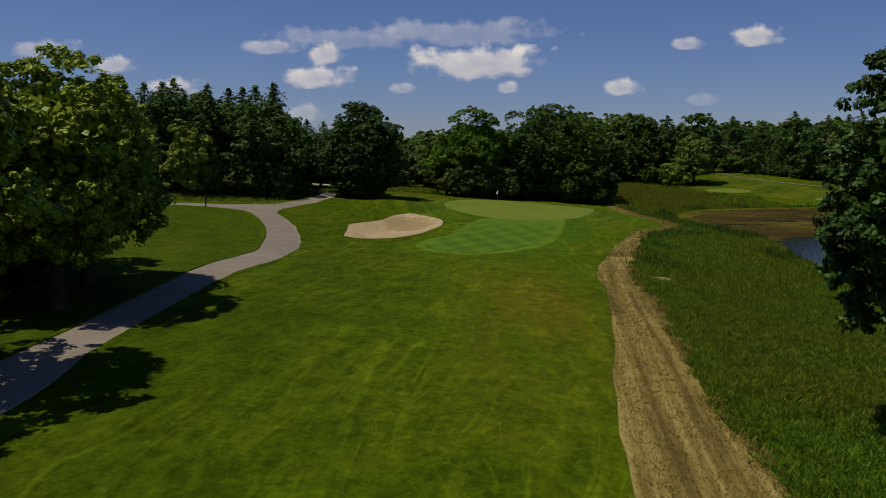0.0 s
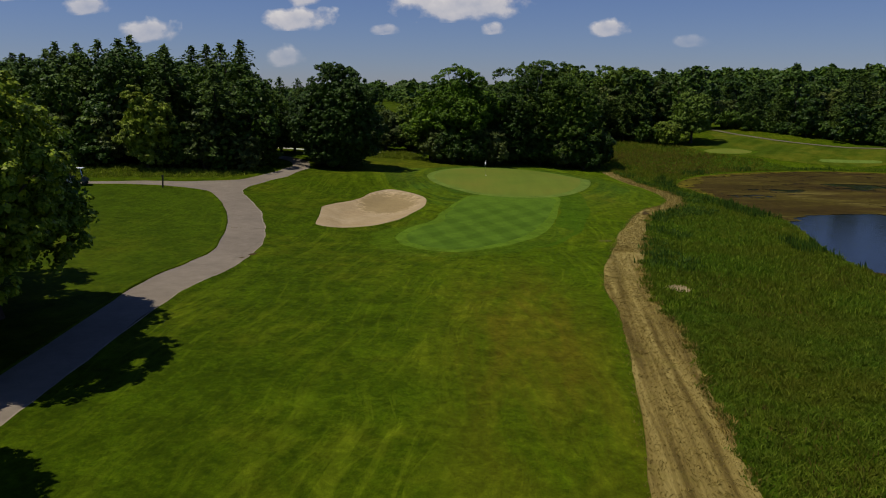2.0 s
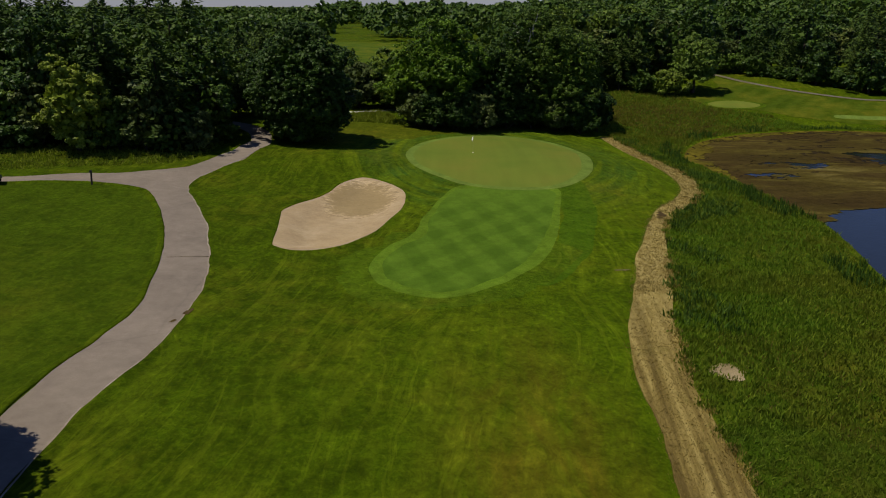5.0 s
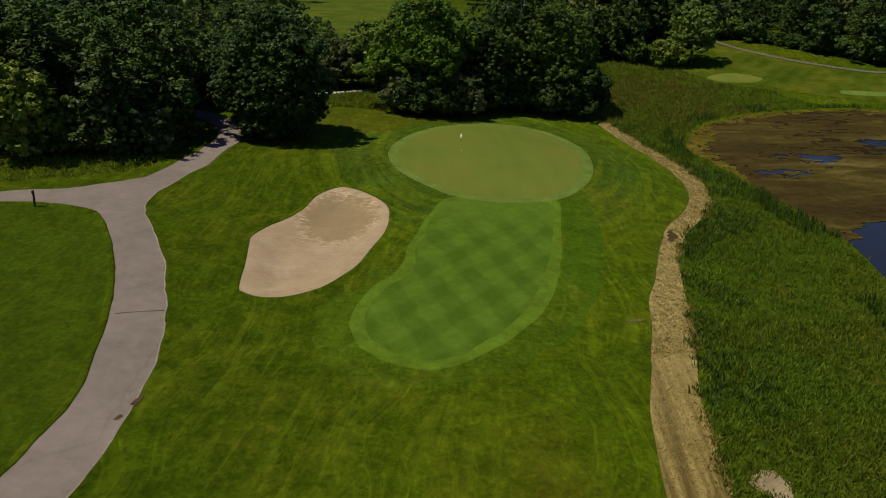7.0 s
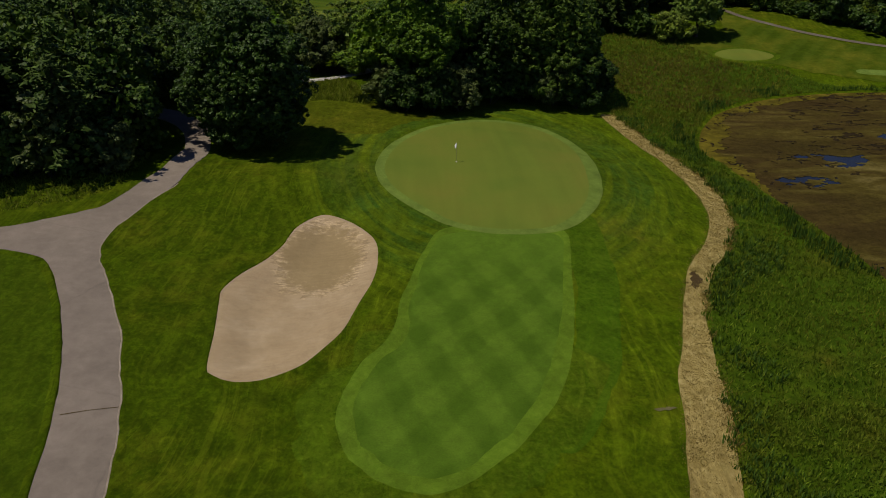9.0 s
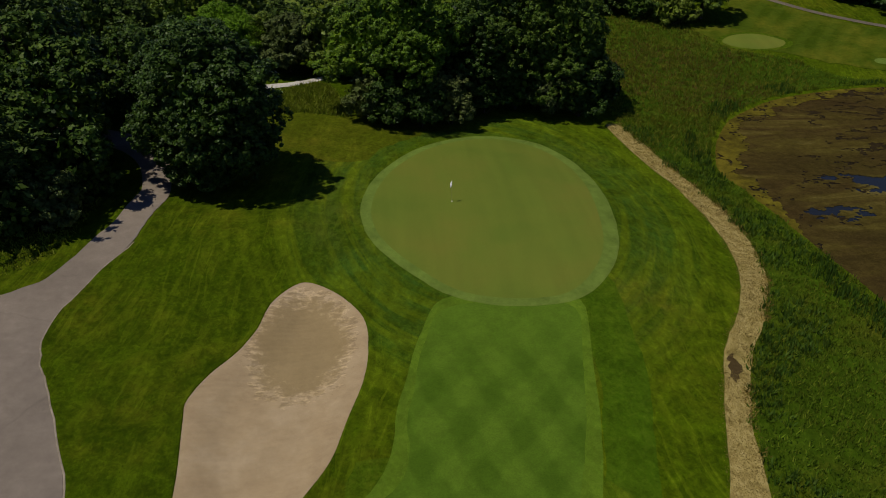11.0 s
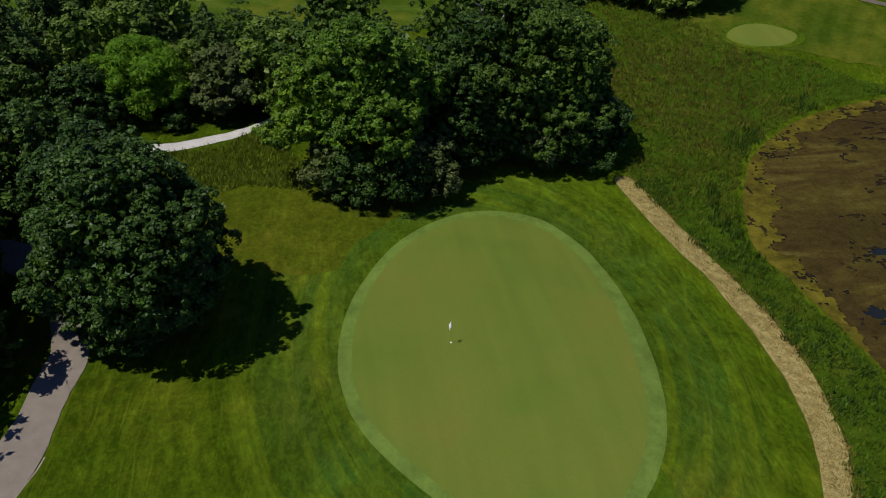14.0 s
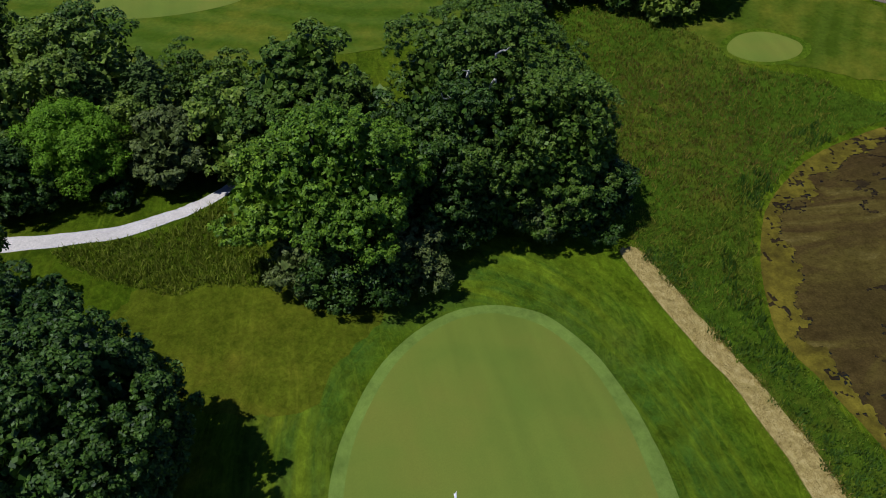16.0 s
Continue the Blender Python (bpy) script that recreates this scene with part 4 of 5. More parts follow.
def build_pond():
    lo, hi = POND.min(0) - 2, POND.max(0) + 2
    v = [(lo[0], lo[1], -1.02), (hi[0], lo[1], -1.02), (hi[0], hi[1], -1.02), (lo[0], hi[1], -1.02)]
    big = rounded(POND[::6] + (POND[::6] - POND.mean(0)) * 0.015)
    pts = [Vector(p) for p in big]
    vv, _, ff, *_ = delaunay_2d_cdt(pts, [(i, (i + 1) % len(pts)) for i in range(len(pts))], [], 1, 1e-5)
    v3 = np.array([(p.x, p.y, -1.02) for p in vv])
    tagged(new("water", mesh_np("water", v3, np.array([f for f in ff if len(f) == 3]), WATER)), "still dark pond water that mirrors the blue sky", "water", kind="structure")
    cell = 0.2
    xs, ys = np.arange(lo[0], 70, cell), np.arange(lo[1], hi[1], cell)
    gx, gy = np.meshgrid(xs, ys, indexing="ij")
    edge = inside(POND, gx, gy)
    rough = fleck(gx, gy, 7.0, 1, 5)
    long_ = fleck(gx * 0.4, gy, 1.6, 2, 4)
    small = fleck(gx * 0.6, gy, 0.9, 3, 3)
    lake = 1 - ((gx - 41) / 14) ** 2 - ((gy - 62) / 18) ** 2 + 0.55 * rough + 0.3 * long_
    pool = 0.2 - ((gx - 38.9) / 4.8) ** 2 - ((gy - 97.2) / 2.4) ** 2 + 2.4 * long_ + 2.6 * small
    broken = 0.28 - ((gx - 34.2) / 3.0) ** 2 - ((gy - 92.2) / 2.4) ** 2 + 2.4 * small + 1.4 * long_
    spots = 0.5 - ((gx - 50) / 6) ** 2 - ((gy - 101) / 7) ** 2 + 1.3 * long_ + 0.5 * small
    open_ = np.maximum.reduce([lake, pool, broken - 0.15, spots - 0.35]) > 0
    rim = 3.3 * (0.55 + 0.45 * ease(-0.4, 0.5, rough)) * ease(84, 99, gy)
    shore = (edge < rim * (1 + 0.9 * long_ + 0.5 * small)) & (rim > 0.3)
    far_side = ease(36, 46, gx) * ease(92, 100, gy)
    gap = ((np.abs(long_ + 0.25 * small) < 0.014 + 0.026 * far_side) & (fleck(gx, gy, 3.5, 4, 3) > 0.12 - 0.2 * far_side)) | (shore & (np.abs(fleck(gx, gy * 0.7, 1.5, 6, 4)) < 0.022) & (fleck(gx, gy, 4.0, 8, 2) > -0.05) & (edge > 0.25))
    wet = edge > 0.05
    for name, mask, m, z, label in (("algae_mat", wet & ~open_ & ~shore & ~gap, ALGAE, -1.0, "brown mat of floating pond weed with open gaps"),
                                    ("shore_weed", wet & ~open_ & shore & ~gap, SCUM, -0.99, "yellow-green scum along the pond edge"),
                                    ("dark_mud", wet & ~open_ & gap, MUD, -1.006, "wet black mud showing in gaps of the pond weed")):
        i, j = np.nonzero(mask[:-1, :-1])
        n = len(ys)
        idx = np.stack([i * n + j, (i + 1) * n + j, (i + 1) * n + j + 1, i * n + j + 1], -1)
        used, inv = np.unique(idx, return_inverse=True)
        r = np.random.default_rng(9)
        p = np.column_stack([gx.ravel()[used], gy.ravel()[used], np.full(len(used), z)])
        p[:, :2] += r.uniform(-0.09, 0.09, (len(p), 2))
        p[:, 2] += r.uniform(-0.004, 0.012, len(p))
        tagged(new(name, mesh_np(name, p, inv.reshape(-1, 4), m, True)), label, "pond weed", kind="stuff")


build_pond()


# ---- tall grass ----
def tufts(name, xy, z, tall, blades, mat_, label, category, seed=0, lean=0.35, wide=0.03):
    """Many upright blades in clumps, one joined mesh."""
    r = np.random.default_rng(seed)
    n = len(xy) * blades
    base = np.repeat(np.column_stack([xy, z]), blades, 0)
    base[:, :2] += r.normal(0, 0.12, (n, 2))
    h = np.repeat(tall, blades) * r.uniform(0.55, 1.15, n)
    a = r.uniform(0, 2 * np.pi, n)
    side = np.column_stack([np.cos(a), np.sin(a), np.zeros(n)]) * wide * r.uniform(0.6, 1.4, (n, 1))
    b = r.uniform(0, 2 * np.pi, n)
    tip = np.column_stack([np.cos(b), np.sin(b), np.zeros(n)]) * (lean * h * r.random(n))[:, None] + np.column_stack([0 * h, 0 * h, h])
    v = np.stack([base - side, base + side, base + tip * 0.55 + side * 0.8 + [0, 0, 0.03], base + tip], 1).reshape(-1, 3)
    k = np.arange(n)[:, None] * 4
    f = np.concatenate([k + [0, 1, 2], k + [0, 2, 3]])
    return tagged(new(name, mesh_np(name, v, f, mat_)), label, category, kind="stuff")


def scatter(n, x0, x1, y0, y1, seed, keep):
    r = np.random.default_rng(seed)
    p = np.column_stack([r.uniform(x0, x1, n), r.uniform(y0, y1, n)])
    return p[keep(p[:, 0], p[:, 1])]


in_marsh = lambda x, y: ((x - 14.5) ** 2 + (y - 48.4) ** 2 > 0.35) & (inside(MARSH_EDGE, x, y) > -0.18 + 0.22 * np.sin(y * 1.9 + np.sin(y * 0.7) * 2)) & (inside(POND, x, y) < 0.2 + 0.25 * np.sin(x * 2.3 + y * 1.7))
g = np.random.default_rng(2)
p = np.concatenate([scatter(21000, 10, 26, 8, 44, 11, in_marsh), scatter(3000, 8, 40, -40, 8, 18, in_marsh)])
tufts("marsh_grass", p, ground(p[:, 0], p[:, 1]), 0.10 + 0.15 * g.random(len(p)), 8, BLADE, "tall unmown green marsh grass", "tall grass", 3, 1.3, 0.02)
p = np.concatenate([scatter(12000, 10, 32, 44, 62, 28, in_marsh), scatter(16000, 14, 34, 60, 112, 12, in_marsh), scatter(15500, 20, 75, 104, 143, 13, in_marsh), scatter(6000, 26, 60, -10, 48, 17, in_marsh)])
tufts("marsh_grass", p, ground(p[:, 0], p[:, 1]), 0.15 + 0.18 * g.random(len(p)), 5, BLADE, "tall unmown green grass between strip and pond", "tall grass", 33, 0.9, 0.032)
seeding = lambda x, y: in_marsh(x, y) & (np.sin(x * 0.6 + y * 0.21) + np.sin(y * 0.33 - x * 0.2 + 2) > 0.5)
p = scatter(3600, 12, 30, 12, 62, 29, seeding)
tufts("seeding_grass", p, ground(p[:, 0], p[:, 1]) + 0.06, 0.12 + 0.1 * g.random(len(p)), 4, SEED, "patches of reddish-brown seeding grass in the marsh", "tall grass", 30, 0.6, 0.012)
near_pond = lambda x, y: (inside(POND, x, y) > -2.2) & (inside(POND, x, y) < 0.2) & (np.sin(x * 0.5 + y * 0.31) + 0.6 * np.sin(y * 0.83) > 0.25)
p = scatter(30000, 26, 70, 44, 122, 14, near_pond)
tufts("reeds", p, ground(p[:, 0], p[:, 1]), 0.4 + 0.4 * g.random(len(p)), 4, REED, "dense dark green reeds along the pond bank", "reeds", 4, 0.25, 0.04)
in_strip = lambda x, y: (inside(STRIP_EDGE, x, y) > -0.08) & ((x - 18.3) ** 2 + ((y - 74) / 1.6) ** 2 > 0.2)
p = np.concatenate([scatter(15000, 6, 14, 10, 60, 15, in_strip), scatter(70000, 10, 26, 58, 110, 25, in_strip)])
tufts("loose_hay", p, ground(p[:, 0], p[:, 1]) + 0.045, 0.03 + 0.05 * g.random(len(p)), 4, HAY, "loose dry straw lying on the cut strip", "dry grass", 5, 2.0, 0.006)
on_edge = lambda x, y: (inside(MARSH_EDGE, x, y) > -0.35) & (np.abs(inside(STRIP_EDGE, x, y)) < 0.22) & (np.sin(y * 1.7) + np.sin(y * 0.63 + 1) + 0.5 * np.sin(y * 4.1) > 0.15)
p = scatter(120000, 6, 27, 8, 110, 19, on_edge)
tufts("dry_fringe", p, ground(p[:, 0], p[:, 1]), 0.12 + 0.12 * g.random(len(p)), 5, HAY, "fringe of tall dry grass along the cut strip", "dry grass", 8, 1.2, 0.018)
lush_side = lambda x, y: in_marsh(x, y) & (inside(STRIP_EDGE, x, y) > -2.6 + 1.2 * np.sin(y * 0.55)) & (np.sin(y * 0.9 + x) + np.sin(y * 0.37 - 1) > -0.5)
p = scatter(9000, 12, 29, 52, 109, 43, lush_side)
tufts("lush_weeds", p, ground(p[:, 0], p[:, 1]), 0.22 + 0.3 * g.random(len(p)), 5, REED, "lush dark green weeds crowding the edge of the straw", "tall grass", 44, 0.8, 0.045)
ruddy = lambda x, y: in_marsh(x, y) & (((x - 31) / 9) ** 2 + ((y - 123) / 9) ** 2 + 0.6 * np.sin(x * 0.9) * np.sin(y * 0.7) < 1)
p = scatter(3000, 22, 41, 112, 133, 45, ruddy)
tufts("seeding_grass", p, ground(p[:, 0], p[:, 1]) + 0.04, 0.2 + 0.2 * g.random(len(p)), 4, SEED, "broad drift of ruddy seeding grass behind the pond", "tall grass", 46, 0.7, 0.02)
back_marsh = lambda x, y: in_marsh(x, y) & (np.sin(x * 0.31 + 1) + np.sin(y * 0.4 + x * 0.13) + 0.012 * (y - 100) * (50 - x) > 0.4)
p = scatter(6200, 21, 60, 103, 143, 23, back_marsh)
tufts("dry_marsh_grass", p, ground(p[:, 0], p[:, 1]), 0.3 + 0.25 * g.random(len(p)), 5, DRY_REED, "patches of yellowed tall marsh grass", "tall grass", 24, 0.9, 0.035)
bank = rounded([(-60, 71), (-36, 76.5), (-29, 79.3), (-24, 81.6), (-20.8, 84), (-19.6, 88), (-19.5, 94), (-23, 94), (-33, 87), (-60, 86)])
p = scatter(14000, -60, -18, 74, 92, 16, lambda x, y: inside(bank, x, y) > 0)
tufts("rough_grass", p, ground(p[:, 0], p[:, 1]), 0.10 + 0.28 * g.random(len(p)) ** 3, 4, WEED, "rough yellow-green weeds at the edge of the wood", "tall grass", 6, 0.9, 0.04)
verge = rounded([(-16.8, 114.6), (-12.5, 115.0), (-9.6, 115.6), (-6.0, 118.0), (-3.8, 112.8), (-3.1, 109.3), (-5.3, 109.6), (-7.8, 110.1), (-9.2, 109.4), (-13.9, 111.6)])
p = scatter(7000, -18, -2, 108, 119, 26, lambda x, y: (inside(verge, x, y) > -0.1) & (inside(BACK_PATH, x, y) < -0.15))
tufts("rough_grass", p, ground(p[:, 0], p[:, 1]), 0.2 + 0.42 * g.random(len(p)) ** 2, 4, WEED, "patch of unmown weedy grass beside the gravel path", "tall grass", 27, 1.0, 0.035)


# ---- trees ----
def unit(v):
    return v / (np.linalg.norm(v, axis=-1, keepdims=True) + 1e-9)


def leaves_np(pos, nrm, size, r, slim=0.62):
    """A folded four-cornered leaf spray at each place."""
    n = len(pos)
    t = unit(np.cross(nrm, r.normal(0, 1, (n, 3))))
    w = np.cross(nrm, t)
    s = (size * r.uniform(0.65, 1.35, n))[:, None]
    v = np.stack([pos - t * s * 0.5, pos + w * s * slim * 0.5 - nrm * s * 0.12, pos + t * s * 0.5 - nrm * s * 0.1, pos - w * s * slim * 0.5 - nrm * s * 0.12], 1).reshape(-1, 3)
    return v, np.arange(n * 4).reshape(-1, 4)


def crown_np(r, size, mid, clumps, per, reach, leaf, low=0.7, hollow=0.66, lobes=0.22):
    """Leaves of a broad crown: boughs near the skin of an uneven rounded body, each a cauliflower of small clumps. size: half-widths x, y, z."""
    size = np.asarray(size, float)
    m = max(26, clumps // 8)
    d = unit(r.normal(0, 1, (m, 3)))
    d[:, 2] = np.where(d[:, 2] < -0.8, -d[:, 2], d[:, 2])
    a = r.uniform(0, 6.28, (6, 1))
    k = r.normal(0, 2.2, (6, 3))
    wave = 1 + lobes * np.sin(d @ k.T + a.T).sum(1) / 2.4
    bough = d * size * ((hollow + (0.82 - hollow) * r.random(m) ** 0.6) * wave)[:, None]
    wide = size.mean() * min(0.34, 2.5 / np.sqrt(m)) * r.uniform(0.7, 1.2, m)
    on = r.integers(0, m, clumps)
    e = unit(r.normal(0, 1, (clumps, 3)) + 1.1 * d[on] + np.array([0, 0, 0.35]))
    c = bough[on] + e * (wide[on] * r.uniform(0.7, 1.05, clumps))[:, None] * [1, 1, 0.75]
    c /= np.percentile(np.linalg.norm(c / size, axis=1), 76)
    c[:, 2] *= np.where(c[:, 2] < 0, low, 1)
    c[:, :2] *= (1 - 0.08 * ease(0.0, 0.9, -c[:, 2] / (size[2] * low)))[:, None]
    rc = reach * 0.56 * r.uniform(0.6, 1.4, clumps)
    who = np.repeat(np.arange(clumps), per)
    n = len(who)
    o = unit(unit(r.normal(0, 1, (n, 3))) + 0.6 * e[who] + np.array([0, 0, 0.3]))
    pos = c[who] + o * (rc[who] * r.uniform(0.5, 1.1, n))[:, None] * [1, 1, 0.75]
    nrm = unit(o + 0.3 * r.normal(0, 1, (n, 3)) + np.array([0, 0, 0.4]))
    q = n // 6
    ins = unit(r.normal(0, 1, (q, 3))) * size * 0.76 * r.random((q, 1)) ** 0.3
    ins[:, 2] *= np.where(ins[:, 2] < 0, low, 1)
    v1, f1 = leaves_np(pos + mid, nrm, leaf, r)
    v2, f2 = leaves_np(ins + mid, unit(r.normal(0, 1, (q, 3))), leaf * (2.3 if leaf < 0.3 else 1.6 if leaf < 0.6 else 1.1), r, 0.9)
    return np.concatenate([v1, v2]), np.concatenate([f1, f2 + len(v1)]), c + mid


def bend(a, b, r, wob, n=6):
    s = np.linspace(0, 1, n)[:, None]
    p = np.asarray(a) * (1 - s) + np.asarray(b) * s
    return p + r.normal(0, wob, (n, 3)) * np.sin(np.pi * s)


def broadleaf(name, label, tall, spread, base, mat_, seed, clumps=150, per=90, reach=1.1, leaf=0.36, limbs=6, girth=0.28, squash=1.0, low=0.7, group="", skirt=0.0, lobes=0.22):
    """A broad tree: flared trunk, limbs that reach into the crown, clumped leaves. base: height of the crown's underside."""
    r = np.random.default_rng(seed)
    thing = tagged(new(name), label, "tree", group)
    top, under = tall, base
    half = (top - under) / (1 + low)
    mid = np.array([0, 0, top - half])
    v, f, cs = crown_np(r, (spread, spread * squash, half), mid, clumps, per, reach, leaf, low, lobes=lobes)
    if skirt:
        vs, fs, _ = crown_np(r, (spread * 0.78, spread * squash * 0.78, skirt), np.array([0, 0, skirt * 0.75]), clumps // 3, per, reach * 0.9, leaf, 0.7)
        f = np.concatenate([f, fs + len(v)])
        v = np.concatenate([v, vs])
    part("crown", mesh_np("crown", v, f, mat_), mat_, thing)
    pts = bend((0, 0, -0.3), (r.normal(0, 0.3), r.normal(0, 0.3), under + half * 1.2), r, 0.12, 8)
    s = np.linspace(0, 1, 8)
    tv, tf = tube_np(pts, girth * (1.0 - 0.75 * s) + girth * 0.6 * np.exp(-s * 14), 10)
    part("trunk", mesh_np("trunk", tv, tf, BARK, True), BARK, thing)
    for i in range(limbs):
        c = cs[r.integers(len(cs))]
        a = pts[r.integers(3, 7)]
        lv, lf = tube_np(bend(a, a + (c - a) * 0.9, r, 0.25), np.linspace(girth * 0.42, 0.03, 6), 6)
        part("limb", mesh_np("limb", lv, lf, BARK, True), BARK, thing)
    return thing


def pine(name, label, tall, spread, seed, whorls=22, group="", base=1.5, per=26):
    """A pine: straight trunk, whorls of drooping branches carrying sprays of needles."""
    r = np.random.default_rng(seed)
    thing = tagged(new(name), label, "tree", group)
    pos, nrm = [], []
    for i in range(whorls):
        q = i / (whorls - 1)
        z = base + (tall - base) * q
        reach_ = spread * min(1.0, (1 - q) * 2.3) ** 0.75 * r.uniform(0.6, 1.1) + 0.3
        for a in np.linspace(0, 6.28, 7, endpoint=False) + r.uniform(0, 6.28):
            a += r.normal(0, 0.2)
            L = reach_ * r.uniform(0.5, 1.25)
            m = max(5, int(per * L / spread))
            s = r.uniform(0.2, 1.0, m)
            out_ = np.column_stack([np.cos(a) * L * s, np.sin(a) * L * s, z + 0.10 * L * s - 0.22 * L * s**2 + 0 * s])
            pos.append(out_ + r.normal(0, 0.16, (m, 3)))
            nrm.append(unit(np.column_stack([0.3 * np.cos(a) + 0 * s, 0.3 * np.sin(a) + 0 * s, 1 + 0 * s]) + r.normal(0, 0.4, (m, 3))))
    pos, nrm = np.concatenate(pos), np.concatenate(nrm)
    v, f = leaves_np(pos, nrm, 0.62, r, 0.42)
    part("crown", mesh_np("crown", v, f, NEEDLE), NEEDLE, thing)
    tv, tf = tube_np([(0, 0, -0.3), (0, 0, tall * 0.5), (0, 0, tall)], (0.22, 0.13, 0.02), 8)
    part("trunk", mesh_np("trunk", tv, tf, BARK, True), BARK, thing)
    return thing


def shrub(name, label, tall, spread, mat_, seed, group="", clumps=36, per=60, leaf=0.3):
    r = np.random.default_rng(seed)
    thing = tagged(new(name), label, "shrub", group)
    v, f, cs = crown_np(r, (spread, spread, tall * 0.55), np.array([0, 0, tall * 0.45]), clumps, per, spread * 0.33, leaf, 0.8)
    part("crown", mesh_np("crown", v, f, mat_), mat_, thing)
    for i in range(4):
        c = cs[r.integers(len(cs))]
        lv, lf = tube_np(bend((0, 0, -0.2), c * 0.8, r, 0.1, 5), np.linspace(0.06, 0.015, 5), 6)
        part("stem", mesh_np("stem", lv, lf, BARK, True), BARK, thing)
    return thing


def stand(thing, x, y, turn=0.0, size=1.0, sink=0.0):
    """Sets a thing on the ground at a place."""
    thing.matrix_basis = pose(x, y, height(x, y) - sink, 0, 0, turn) @ Matrix.Scale(size, 4)
    return thing


def again(thing, x, y, turn=0.0, size=1.0, tall=1.0):
    keep = thing.scale.copy()
    thing.scale = (1, 1, 1)
    ob = copy_thing(thing, pose(x, y, height(x, y), 0, 0, turn) @ Matrix.Diagonal((size, size, size * tall, 1)))
    thing.scale = keep
    return ob


# single trees beside the fairway
stand(broadleaf("ash_tree", "large ash tree with sunlit yellow-green top beside the cart path", 11.0, 4.1, 1.3, LEAF_ASH, 21, 1200, 40, 0.5, 0.2, 8, 0.3, low=0.85, lobes=0.1), -15.7, 32.2)
stand(broadleaf("ash_tree", "leafy ash tree leaning over the cart path", 10.6, 4.0, 1.0, LEAF_ASH, 23, 900, 40, 0.6, 0.21, 7, 0.28, low=0.85, lobes=0.16), -17.4, 38.0)
stand(broadleaf("ash_tree", "leafy ash tree in the shade behind its neighbour", 11.5, 5.0, 0.0, LEAF_ASH, 20, 260, 48, 0.95, 0.34, 5, 0.28, low=0.8, skirt=2.5), -22.0, 31.6)
stand(broadleaf("ash_tree", "dark leafy tree at the back of the roadside group", 10.5, 4.6, 0.0, LEAF_WOOD, 19, 240, 48, 0.95, 0.34, 5, 0.28, low=0.8, skirt=2.5), -23.4, 41.0)
stand(broadleaf("ash_tree", "leafy tree shading the near bend of the cart path", 11.4, 5.3, 2.0, LEAF_ASH, 22, 340, 50, 0.9, 0.32, 6, 0.28, lobes=0.1), -15.8, 20.4)
stand(broadleaf("poplar_tree", "dark green leafy tree standing in the marsh grass", 11.8, 3.3, 2.0, LEAF_OAK, 53, 900, 44, 0.5, 0.19, 7, 0.22, low=0.8, lobes=0.1), 16.1, 20.9)
stand(broadleaf("poplar_tree", "tall leafy tree rising from the marsh grass", 12.4, 3.2, 0.8, LEAF_OAK, 18, 320, 50, 0.7, 0.25, 6, 0.22, low=0.9), 19.4, 24.6)
stand(broadleaf("oak_tree", "rounded dark oak tree beside the cart path", 11.1, 5.1, 0.6, LEAF_OAK, 24, 2300, 36, 0.5, 0.2, 8, 0.26, low=0.9, skirt=2.2, lobes=0.14), -11.85, 95.4)
stand(broadleaf("oak_tree", "slender young oak under its rounded neighbour", 7.2, 2.2, 1.6, LEAF_OAK, 71, 240, 36, 0.5, 0.22, 5, 0.1, low=0.6, lobes=0.08), -14.3, 96.8)
stand(broadleaf("oak_tree", "dark oak standing close behind its rounded neighbour", 8.7, 3.7, 0.6, LEAF_OAK, 63, 1000, 36, 0.48, 0.2, 6, 0.2, low=0.8, lobes=0.1), -15.6, 102.0)
# the clump behind the putting green
stand(broadleaf("maple_tree", "bright green spreading maple behind the putting green", 11.2, 6.0, 3.2, LEAF_MAPLE, 25, 1900, 34, 0.54, 0.2, 8, 0.3, low=0.7, lobes=0.4), 1.6, 111.2)
stand(broadleaf("maple_tree", "lower maple leaning out beside its taller neighbour", 8.6, 3.3, 2.6, LEAF_MAPLE, 72, 650, 34, 0.5, 0.2, 6, 0.2, low=0.7, lobes=0.3), -2.3, 111.4)
# The lighter woodland leaf colour stands in for sunlit oak leaves.
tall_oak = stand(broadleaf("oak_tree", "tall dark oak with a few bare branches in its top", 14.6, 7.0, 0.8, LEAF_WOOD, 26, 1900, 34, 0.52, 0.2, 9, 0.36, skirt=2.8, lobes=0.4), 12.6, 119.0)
rb = np.random.default_rng(4)
for end in ((-2.6, -5.6, 12.2), (-0.6, -6.0, 11.6), (1.2, -6.4, 10.6), (-3.8, -5.0, 10.4), (0.4, -5.2, 13.2)):
    bv, bf = tube_np(bend((end[0] * 0.4, end[1] * 0.35, end[2] - 3.0), end, rb, 0.22, 7), np.linspace(0.13, 0.03, 7), 6)
    part("bare_branch", mesh_np("bare_branch", bv, bf, DEADWOOD, True), DEADWOOD, tall_oak, "bare grey dead branch")
# Also an oak with its sunlit look put in by the lighter LEAF_WOOD.
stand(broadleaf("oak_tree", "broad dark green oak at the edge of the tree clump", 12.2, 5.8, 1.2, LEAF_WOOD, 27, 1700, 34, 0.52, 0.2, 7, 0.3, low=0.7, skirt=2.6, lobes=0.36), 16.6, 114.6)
stand(broadleaf("oak_tree", "middle-sized oak between its taller neighbours", 11.4, 5.0, 0.6, LEAF_OAK, 17, 1100, 34, 0.55, 0.21, 5, 0.24, low=0.6, skirt=2.2, lobes=0.36), 8.6, 114.4)
